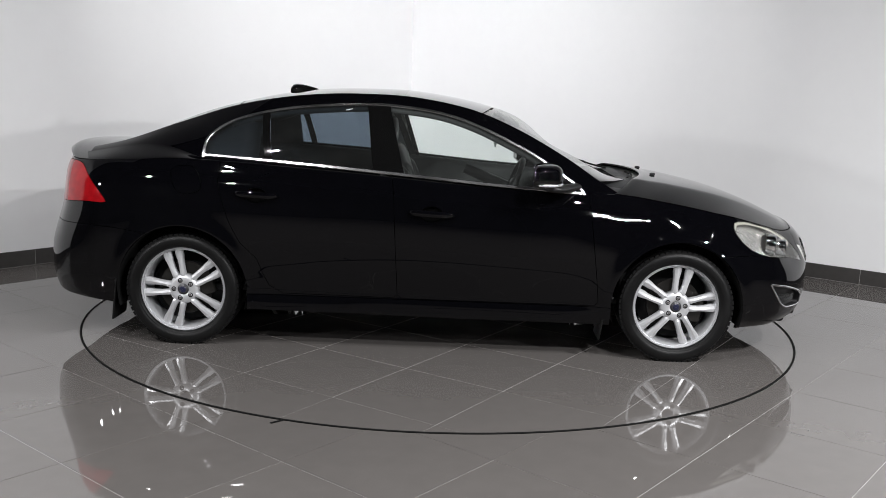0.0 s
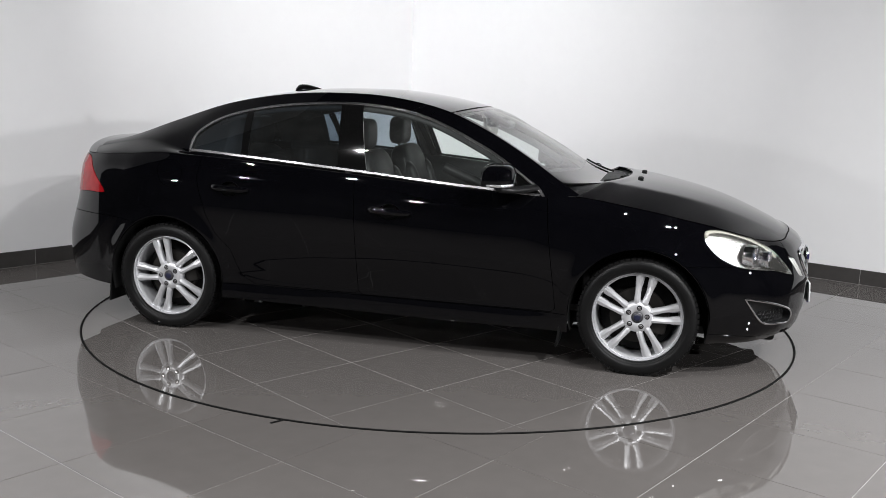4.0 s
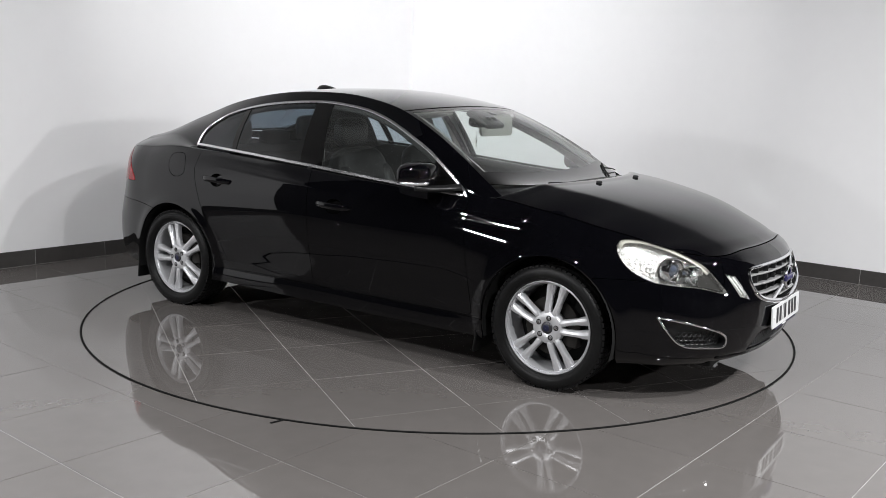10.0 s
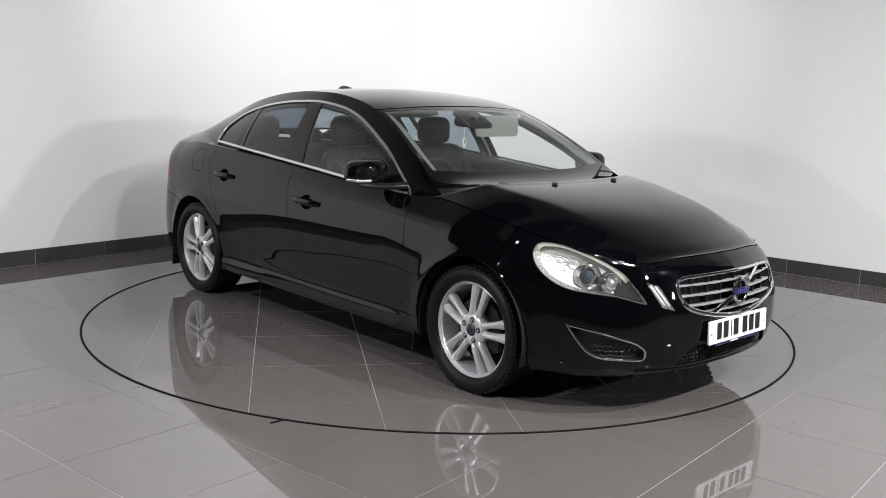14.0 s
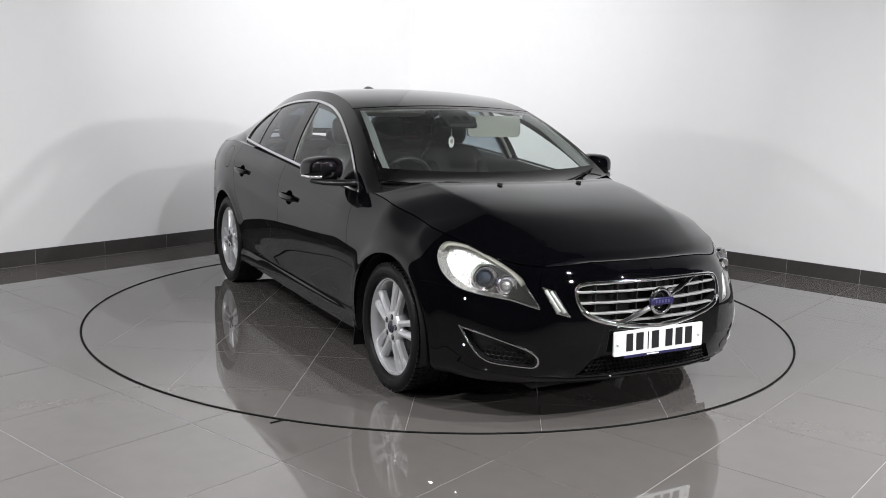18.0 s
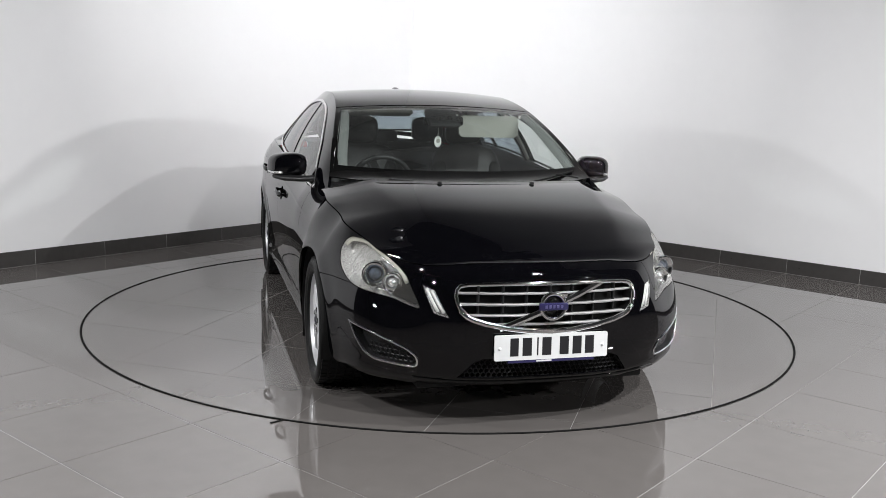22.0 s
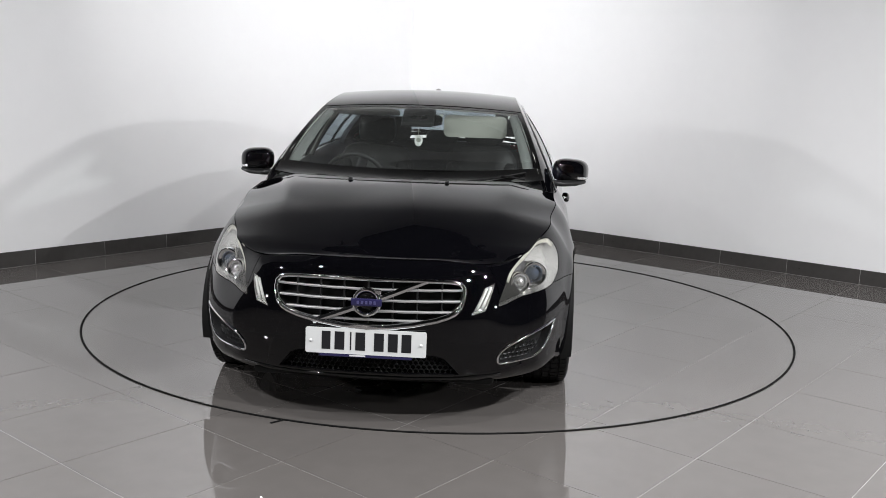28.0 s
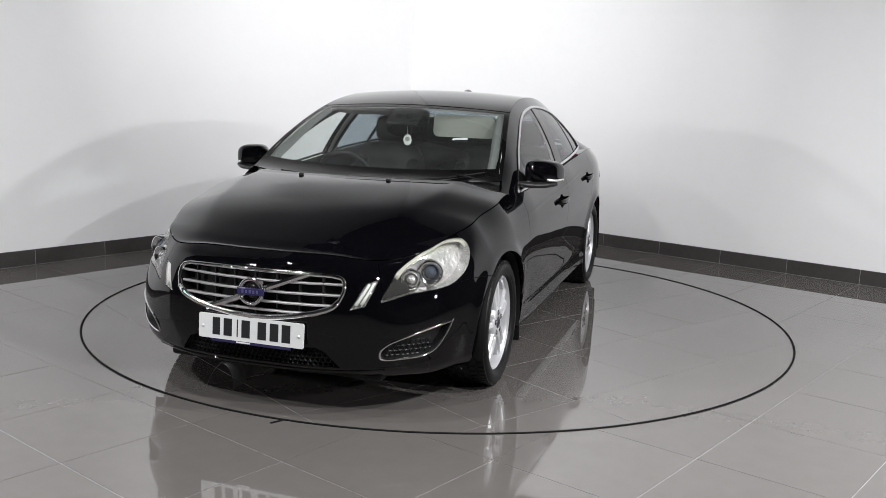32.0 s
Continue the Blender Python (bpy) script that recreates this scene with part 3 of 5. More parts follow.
def offset_at(s, z):
    for (sa, fa), (sb, fb) in zip(PROFILES, PROFILES[1:]):
        if s <= sb:
            t = (s - sa) / (sb - sa)
            t = t * t * (3 - 2 * t)
            return fa(z) * (1 - t) + fb(z) * t
    return PROFILES[-1][1](z)


CREASE = spline([(1.6, 0.765), (2.03, 0.812), (2.27, 0.832), (2.5, 0.846), (2.75, 0.86), (3.1, 0.883), (3.3, 0.899), (3.52, 0.917), (3.75, 0.936), (4.1, 0.962)])
CREASE_H = spline([(1.75, 0.0), (2.05, 0.0011), (2.4, 0.0015), (3.5, 0.0015), (3.8, 0.001), (4.07, 0.0)])


def skin(s, z, inward=0.0):
    """A point of the lower body."""
    x, y = plan(s)
    nx, ny = plan_normal(s)
    d = offset_at(s, z) + inward
    d -= CREASE_H(s) * math.exp(-((z - CREASE(s)) / 0.008) ** 2)
    for hub in (HUB_F, HUB_R):
        r = math.hypot(x - hub, z - HUB_Z)
        d -= 0.014 * math.exp(-((r - ARCH) / 0.05) ** 2)
    return x - nx * d, max(y - ny * d, 0.0), z


# ---- greenhouse side (half) ----
BELT_Y = spline([(1.1, 0.80), (0.86, 0.836), (0.3, 0.85), (-0.4, 0.85), (-0.9, 0.828), (-1.3, 0.782), (-1.7, 0.715), (-2.1, 0.63)])
BELT_Z = spline([(1.1, 0.88), (1.0, 0.905), (0.86, 0.922), (0.3, 0.962), (-0.24, 1.005), (-0.83, 1.045), (-1.3, 1.068), (-1.7, 1.075), (-2.1, 1.05)])
RAIL_Y = spline([(1.1, 0.79), (1.02, 0.782), (0.95, 0.765), (0.75, 0.725), (0.5, 0.67), (0.25, 0.622), (0.0, 0.594), (-0.4, 0.575), (-0.9, 0.562), (-1.3, 0.562), (-1.7, 0.585), (-2.1, 0.6)])
RAIL_Z = spline([(1.1, 0.90), (1.02, 0.948), (0.95, 0.99), (0.75, 1.118), (0.5, 1.253), (0.25, 1.355), (0.0, 1.41), (-0.3, 1.436), (-0.6, 1.432), (-0.9, 1.4), (-1.16, 1.347), (-1.5, 1.235), (-1.8, 1.128), (-2.1, 1.06)])


def cabin(x, z, inward=0.0):
    """A point of the cabin's side, from the belt up to the roof's edge."""
    zb, zr, yb, yr = BELT_Z(x), RAIL_Z(x), BELT_Y(x), RAIL_Y(x)
    t = max(0.0, (z - zb) / max(zr - zb, 0.01))
    y = yb + (yr - yb) * (0.62 * t + 0.38 * t * t)
    return x, y - inward, z


# ---- bonnet, screen, roof, rear screen, boot lid: strips across the car, by length u ----
MID_X = spline([(0, 2.19), (0.25, 1.96), (0.5, 1.73), (0.75, 1.5), (0.97, 1.298), (1, 1.27), (1.02, 1.225), (2, 0.335), (3, -1.17), (4, -1.86), (5, -2.27)])
MID_Z = spline([(-1, 0.735), (0, 0.738), (0.08, 0.775), (0.16, 0.811), (0.42, 0.904), (0.7, 0.966), (0.92, 0.998), (1, 1.004), (1.02, 0.975), (1.25, 1.089), (1.5, 1.196), (1.75, 1.293),
                (2, 1.377), (2.1, 1.408), (2.22, 1.439), (2.4, 1.466), (2.6, 1.463), (2.8, 1.431), (3, 1.375), (3.25, 1.307), (3.5, 1.237), (3.75, 1.171), (4, 1.118), (4.3, 1.102), (4.7, 1.101), (4.9, 1.096), (5, 1.074)])


def strip_edge(u):
    """The outer edge of the strip at length u."""
    if u <= 1:
        u = max(u, 0.0)
        x = 2.09 + (0.99 - 2.09) * u ** 0.9
        s = s_at(x + 0.03)
        p = skin(s, TOP(s))
        return p[0], p[1], p[2] + 0.003
    if u <= 2:
        x = 0.965 + (0.27 - 0.965) * (u - 1)
    elif u <= 3:
        x = 0.27 + (-1.12 - 0.27) * (u - 2)
    elif u <= 4:
        x = -1.12 + (-1.83 + 1.12) * (u - 3)
    else:
        x = -1.83 + (-2.2 + 1.83) * (u - 4)
        s = s_at(x)
        p = skin(s, TOP(s))
        return p[0], p[1], p[2] + 0.003
    return x, RAIL_Y(x), RAIL_Z(x)


def fall(a, u, q):
    """How far the strip has dropped from its middle towards its edge; the bonnet's creases rise towards the screen."""
    if u > 1:
        return a ** q
    u = max(u, 0.0)
    ridge = 0.62 + 0.1 * u
    blur = 0.0012 - 0.0011 * u

    def soft(t):
        return (math.sqrt(t * t + blur) + t) / 2
    g = (soft(a - ridge) - soft(-ridge)) / (soft(1 - ridge) - soft(-ridge))
    return 0.2 * a ** 3 + 0.8 * g


LIP_S = [0.02 * k for k in range(42)]
LIP = [skin(s, TOP(s)) for s in LIP_S]
LIP_X, LIP_Y, LIP_Z = ([p[k] for p in LIP] for k in (0, 1, 2))


def strip(u, w, inward=0.0):
    """A point of the upper skin, w from -1 to 1 across."""
    ex, ey, ez = strip_edge(u)
    mx, mz = MID_X(u), MID_Z(u)
    a = abs(w)
    q = 3.0 if u <= 1 else 2.0 if u < 4 else 2.4
    x = mx + (ex - mx) * a ** 2.2
    z = mz + (ez - mz) * fall(a, u, q)
    if u < 0.16:                          # the bonnet's leading edge meets the bumper's top
        x0, y0, z0 = strip_edge(0.0)
        bx = MID_X(0) + (x0 - MID_X(0)) * a ** 2.2
        bz = MID_Z(0) + (z0 - MID_Z(0)) * fall(a, 0.0, q)
        k = (1 - max(u, 0.0) / 0.16) ** 2
        x += k * (float(np.interp(a * y0, LIP_Y, LIP_X)) - bx - 0.004)
        z += k * (float(np.interp(a * y0, LIP_Y, LIP_Z)) - bz + 0.002)
    return x, w * ey, z - inward


# ---- the car ----
CAR_X, CAR_Y = -0.0412, -0.1296          # wheelbase centre from the turntable's axis
car = tagged(empty("car"), "glossy black four-door saloon car with silver alloy wheels", "car")

# outlines on the flat pattern of the lower body: arc length from the nose, height
HEADLIGHT = rounded([(1.185, 0.752), (1.165, 0.79), (1.09, 0.793), (0.98, 0.778), (0.84, 0.743), (0.71, 0.69), (0.643, 0.63), (0.588, 0.558), (0.62, 0.556), (0.73, 0.579), (0.87, 0.593), (0.99, 0.608), (1.09, 0.648), (1.155, 0.7)], 4)
DRL = [(0.588, 0.648), (0.526, 0.632), (0.453, 0.522), (0.519, 0.538)]
FOG = rounded([(0.955, 0.446), (0.945, 0.445), (0.8, 0.421), (0.65, 0.379), (0.597, 0.345), (0.59, 0.31), (0.612, 0.294), (0.7, 0.297), (0.8, 0.303), (0.86, 0.33), (0.91, 0.385)], 4, 0.8)
GRILLE = [(-0.1, 0.668), (0.2, 0.666), (0.37, 0.66), (0.418, 0.652), (0.427, 0.63), (0.421, 0.592), (0.405, 0.556), (0.37, 0.527), (0.3, 0.503), (0.2, 0.482), (0.1, 0.468), (0, 0.464), (-0.1, 0.464)]
INTAKE = [(-0.1, 0.345), (0.3, 0.343), (0.34, 0.328), (0.365, 0.3), (0.41, 0.252), (-0.1, 0.25)]
TAIL_LAMP = rounded([(4.722, 0.798), (4.8, 0.89), (4.895, 0.975), (4.95, 1.004), (5.05, 1.012), (5.35, 1.0), (5.36, 0.9), (5.34, 0.79), (5.2, 0.775), (5.0, 0.785), (4.85, 0.795)], 3, 0.7)
FUEL = rounded([(4.353, 0.97), (4.335, 1.005), (4.29, 1.014), (4.235, 1.01), (4.2, 0.98), (4.175, 0.92), (4.185, 0.885), (4.23, 0.866), (4.283, 0.868), (4.322, 0.895)], 3)
FRONT_DOOR = [(2.027, 1.1), (2.027, 0.91), (2.013, 0.793), (1.99, 0.62), (1.962, 0.42), (1.952, 0.33), (1.975, 0.308), (3.05, 0.308), (3.078, 0.33), (3.09, 0.567), (3.107, 0.88), (3.137, 1.1)]
REAR_DOOR = [(3.137, 1.1), (3.107, 0.88), (3.09, 0.567), (3.078, 0.33), (3.1, 0.312), (3.72, 0.316), (3.8, 0.36), (3.835, 0.43), (3.865, 0.509), (3.92, 0.565), (3.96, 0.604), (4.017, 0.712), (4.066, 0.859), (4.084, 0.933), (4.08, 1.1)]
SKIRT_LINE = [(1.87, 0.1), (1.87, 0.302), (3.93, 0.305), (3.93, 0.1)]
FRONT_BUMPER = [(-0.1, 0.1), (-0.1, 0.9), (0.565, 0.9), (0.6, 0.6), (1.14, 0.612), (1.3, 0.606), (1.3, 0.1)]
REAR_BUMPER = [(4.45, 0.1), (4.45, 0.63), (4.7, 0.66), (4.86, 0.665), (6.1, 0.66), (6.1, 0.1)]
CUP_R = [(3.868 + 0.058 * math.cos(2 * math.pi * k / 18), 0.868 + 0.04 * math.sin(2 * math.pi * k / 18)) for k in range(18)]
CUP_F = [(2.895 + 0.062 * math.cos(2 * math.pi * k / 18), 0.796 + 0.042 * math.sin(2 * math.pi * k / 18)) for k in range(18)]
BOOT_FACE = [(5.34, 0.66), (5.34, 1.2), (6.1, 1.2), (6.1, 0.66)]

stations = set()
for lo, hi, n in ((0, 1.3, 54), (1.3, 1.75, 26), (1.75, 4.0, 62), (4.0, 4.6, 32), (4.6, S_END, 40)):
    stations |= {lo + (hi - lo) * k / n for k in range(n + 1)}
for hub in (HUB_F, HUB_R):
    for q in (1, 0.9995, 0.996, 0.985, 0.96, 0.92):
        stations |= {s_at(hub + q * ARCH), s_at(hub - q * ARCH)}
    stations |= {s_at(hub + 1.0008 * ARCH), s_at(hub - 1.0008 * ARCH)}
wrap = pattern(sorted(stations), skin_bottom, TOP, 26)
for line in (HEADLIGHT, DRL, FOG, GRILLE, INTAKE, TAIL_LAMP, FUEL, FRONT_DOOR, REAR_DOOR, SKIRT_LINE, FRONT_BUMPER, REAR_BUMPER, BOOT_FACE, CUP_R, CUP_F):
    knife(wrap, line)
for up in (0.0, 0.006, 0.012, 0.024):                  # rows along the doors' crease
    line = [1.75 + 0.116 * k for k in range(21)]
    knife(wrap, [(s, CREASE(s) + up) for s in line] + [(s, CREASE(s) - up) for s in line[::-1]])
OPENINGS = [("headlight", HEADLIGHT), ("running_light", DRL), ("fog_recess", FOG), ("grille", GRILLE), ("intake", INTAKE), ("tail_lamp", TAIL_LAMP), ("cup_rear", CUP_R), ("cup_front", CUP_F)]
areas = regions(wrap, OPENINGS + [("fuel_flap", FUEL), ("front_door", FRONT_DOOR), ("rear_door", REAR_DOOR), ("side_skirt", SKIRT_LINE),
                                  ("front_bumper", FRONT_BUMPER), ("rear_bumper", REAR_BUMPER), ("boot_face", BOOT_FACE),
                                  ("front_wing", [(0, 0), (0, 2), (2.6, 2), (2.6, 0)])], "rear_quarter_panel")

bend("front_bumper", areas["front_bumper"], skin, PAINT, car, both=True)
bend("rear_bumper", areas["rear_bumper"], skin, PAINT, car, both=True)
bend("boot_face", areas["boot_face"], skin, PAINT, car, both=True)
solid = [f for k, fs in areas.items() if k not in dict(OPENINGS) for f in fs]
bend("inner_shell", solid, skin, UNDER, car, "matt black inner body behind the panel gaps", both=True, inward=0.016, gap=0, flange=0)
doors = {}
for sd in (1, -1):
    bend("front_wing", areas["front_wing"], skin, PAINT, car, side=sd)
    quarter = areas["rear_quarter_panel"] + (areas["fuel_flap"] if sd > 0 else [])
    q = bend("rear_quarter_panel", quarter, skin, PAINT, car, side=sd)
    if sd < 0:
        bend("fuel_flap", areas["fuel_flap"], skin, PAINT, q, side=sd)
    doors["front", sd] = bend("front_door", areas["front_door"], skin, PAINT, car, side=sd)
    doors["rear", sd] = bend("rear_door", areas["rear_door"], skin, PAINT, car, side=sd)
    bend("side_skirt", areas["side_skirt"], skin, PAINT, car, side=sd)

# upper skin in strips
def strip_pattern(u0, u1, nu, nw=22, w1=1.0):
    bm = bmesh.new()
    grid = [[bm.verts.new((u0 + (u1 - u0) * i / nu, w1 * j / nw, 0)) for j in range(nw + 1)] for i in range(nu + 1)]
    for p, q in zip(grid, grid[1:]):
        for j in range(nw):
            bm.faces.new((p[j], q[j], q[j + 1], p[j + 1]))
    return bm


bm = strip_pattern(0, 1, 44, 40)
bonnet = bend("bonnet", bm.faces, strip, PAINT, car, both=True, gap=0.002)
bm = strip_pattern(2, 3, 44)
roof = bend("roof", bm.faces, strip, PAINT, car, both=True, gap=0.001)
bend("headliner", [f for f in bm.faces], lambda u, w, d=0.0: strip(u, w * 0.985, 0.03 + d), CLOTH, car, "pale grey cloth headliner", both=True, flange=0)
bm = strip_pattern(4.02, 5, 24)
bend("boot_lid", bm.faces, strip, PAINT, car, both=True, gap=0.002)
# screens: a black printed border round the clear glass
for name, u0, u1, tint in (("windscreen", 1.03, 1.985, SCREEN), ("rear_screen", 3.02, 4.0, SMOKE)):
    bm = strip_pattern(u0, u1, 30)
    a, b = (u0 + 0.13, u1 - 0.03) if name == "windscreen" else (u0 + 0.05, u1 - 0.06)
    view = rounded([(a, -0.9), (a, 0.0), (a, 0.88), (a + 0.03, 0.945), ((a + b) / 2, 0.962), (b - 0.025, 0.95), (b, 0.89), (b, 0.0), (b, -0.9)], 4, 0.6)
    knife(bm, view)
    zone = regions(bm, [("pane", view)], "border")
    pane = bend(name, zone["pane"], strip, tint, car, "clear laminated glass" if name == "windscreen" else "dark privacy glass", both=True, gap=0, flange=0)
    bend("glass_border", zone["border"], strip, PIANO, pane, "black printed glass border", both=True, gap=0, flange=0.006)
# scuttle between bonnet and screen
bm = strip_pattern(0.99, 1.04, 4)
bend("scuttle_panel", bm.faces, lambda u, w, d=0.0: strip(u, w * 0.99, d + (0.03 if u > 0.995 else 0.02)), TRIM, car, "black plastic scuttle panel", both=True, gap=0, flange=0)

# cabin sides
ARC = [(0.852, 0.915), (0.835, 0.945), (0.8, 0.974), (0.74, 1.016), (0.65, 1.076), (0.545, 1.14), (0.43, 1.196), (0.324, 1.245), (0.185, 1.3), (0.03, 1.342), (-0.14, 1.366), (-0.325, 1.378), (-0.5, 1.373), (-0.69, 1.359),
       (-0.85, 1.339), (-0.965, 1.317), (-1.07, 1.29), (-1.16, 1.256), (-1.235, 1.21), (-1.28, 1.165), (-1.292, 1.12), (-1.29, 1.06)]
DAYLIGHT = [(x, z) for x, z in ARC] + [(-1.29, 0.9), (0.852, 0.85)]
PANE_R = [(-0.9, 1.0), (-0.9, 1.075), (-0.945, 1.33), (-0.945, 1.6), (-0.385, 1.6), (-0.385, 1.362), (-0.33, 1.03), (-0.325, 0.9), (-0.9, 0.9)]
PANE_Q = [(-0.945, 1.0), (-0.945, 1.075), (-0.985, 1.3), (-0.985, 1.6), (-1.6, 1.6), (-1.6, 0.9), (-0.945, 0.9)]
PANE_F = [(-0.157, 0.9), (-0.157, 1.016), (-0.25, 1.35), (-0.25, 1.6), (1.2, 1.6), (1.2, 0.9)]
QUARTERLIGHT = [(0.62, 0.9), (0.6, 1.12), (1.2, 1.12), (1.2, 0.9)]
SHOULDER = spline([(-1.3, 0.004), (-1.4, 0.03), (-1.6, 0.055), (-1.8, 0.034), (-1.98, 0.014)])
xs = [-1.98 + 0.02 * k for k in range(153)]
cab = pattern(xs, lambda x: BELT_Z(x) - 0.012 + SHOULDER(x), RAIL_Z, 24)
for line in (DAYLIGHT, PANE_F, PANE_R, PANE_Q, QUARTERLIGHT):
    knife(cab, line)
inn = regions(cab, [("day", DAYLIGHT)], "frame")
glassy = {"front": [], "rear": [], "quarter": [], "pillar": [], "divider": [], "fillet": []}
for f in inn["day"]:
    c = f.calc_center_median()
    if inside(QUARTERLIGHT, c.x, c.y):
        glassy["fillet"].append(f)
    elif inside(PANE_F, c.x, c.y):
        glassy["front"].append(f)
    elif inside(PANE_R, c.x, c.y):
        glassy["rear"].append(f)
    elif inside(PANE_Q, c.x, c.y):
        glassy["quarter"].append(f)
    else:
        glassy["pillar" if c.x > -0.6 else "divider"].append(f)


def cab_normal(x, z):
    h = 0.01
    n = (Vector(cabin(x + h, z)) - Vector(cabin(x - h, z))).cross(Vector(cabin(x, z + h)) - Vector(cabin(x, z - h))).normalized()
    return n if n.y > 0 else -n


def shoulder(x, v, d=0.0):
    """The blend from the rear quarter up into the rear pillar."""
    s = s_at(x)
    p0 = Vector(skin(s, TOP(s)))
    t0 = (p0 - Vector(skin(s, TOP(s) - 0.02))).normalized()
    zc = BELT_Z(x) - 0.012 + SHOULDER(x)
    p1 = Vector(cabin(x, zc))
    t1 = (Vector(cabin(x, zc + 0.02)) - p1).normalized()
    k = (p1 - p0).length
    t0, t1 = t0 * k * 0.5, t1 * k * 0.7
    q = p0 * ((1 + 2 * v) * (1 - v) ** 2) + t0 * (v * (1 - v) ** 2) + p1 * (v * v * (3 - 2 * v)) + t1 * (v * v * (v - 1))
    return q.x, q.y - d, q.z


saddle = bmesh.new()
grid = [[saddle.verts.new((-2.0 + 0.025 * i, j / 10, 0)) for j in range(11)] for i in range(44)]
for p, q in zip(grid, grid[1:]):
    for j in range(10):
        saddle.faces.new((p[j], q[j], q[j + 1], p[j + 1]))
for sd in (1, -1):
    bend("rear_shoulder", saddle.faces, shoulder, PAINT, car, side=sd, gap=0, flange=0)
    bend("cabin_frame", inn["frame"], cabin, PAINT, car, "black painted roof rail and pillars", side=sd, gap=0, flange=0.02)
    bend("window_pane", glassy["front"], cabin, CLEAR, doors["front", sd], "clear door glass", side=sd, gap=0, inward=0.006, flange=0)
    bend("window_pane", glassy["rear"], cabin, SMOKE, doors["rear", sd], "dark privacy glass", side=sd, gap=0, inward=0.006, flange=0)
    bend("quarter_pane", glassy["quarter"], cabin, SMOKE, doors["rear", sd], "dark privacy glass", side=sd, gap=0, inward=0.006, flange=0)
    bend("door_pillar", glassy["pillar"], cabin, PIANO, car, "gloss black door pillars", side=sd, gap=0.001, inward=0.002, flange=0.01)
    bend("window_divider", glassy["divider"], cabin, PIANO, doors["rear", sd], "gloss black window divider", side=sd, gap=0.001, inward=0.002, flange=0.01)
    bend("mirror_fillet", glassy["fillet"], cabin, PIANO, doors["front", sd], "black mirror fillet", side=sd, gap=0.001, inward=0.001, flange=0.01)
    # bright window surround: an arc over the panes and a strip along the belt
    over = through_knots([p for p in ARC if p[1] > 0.9], 5)
    for name, line in (("window_arc_trim", over), ("belt_trim", [(0.83 - 2.122 * k / 60, BELT_Z(0.83 - 2.122 * k / 60) + 0.004) for k in range(61)])):
        bm = bmesh.new()
        pts = [Vector(cabin(x, z, -0.003)) for x, z in line]
        ups = [cab_normal(x, z) for x, z in line]
        sweep(bm, [(p.x, p.y * sd, p.z) for p in pts], [(u.x, u.y * sd, u.z) for u in ups], [(-0.0085, -0.004), (-0.0085, 0.002), (-0.006, 0.0045), (0.006, 0.0045), (0.0085, 0.002), (0.0085, -0.004)])
        bmesh.ops.recalc_face_normals(bm, faces=bm.faces[:])
        part(name, bm, SATIN, car, "bright anodised window trim", angle=40)

# ---- wheels ----
wheel_meshes = {}


def spoke_mesh():
    """One blade of a twin spoke: a faceted bar that widens outward, its inner edge falling to the slot."""
    bm = bmesh.new()
    rows = []
    for r, off, w, y in ((0.05, 0.017, 0.034, 0.08), (0.085, 0.021, 0.036, 0.087), (0.1, 0.0235, 0.033, 0.0865), (0.13, 0.0275, 0.031, 0.084), (0.165, 0.031, 0.035, 0.081), (0.185, 0.0325, 0.043, 0.079), (0.208, 0.034, 0.046, 0.077), (0.229, 0.033, 0.044, 0.075)):
        sec = [(-0.5, -0.034), (-0.5, -0.016), (-0.3, -0.003), (0.05, 0.002), (0.38, -0.002), (0.5, -0.012), (0.5, -0.034)]
        rows.append([bm.verts.new((off + w * p, y + q, r)) for p, q in sec])
    for a, b in zip(rows, rows[1:]):
        for j in range(7):
            bm.faces.new((a[j], a[(j + 1) % 7], b[(j + 1) % 7], b[j]))
    bm.faces.new(rows[0])
    bm.faces.new(rows[-1][::-1])
    bmesh.ops.recalc_face_normals(bm, faces=bm.faces[:])
    return bm


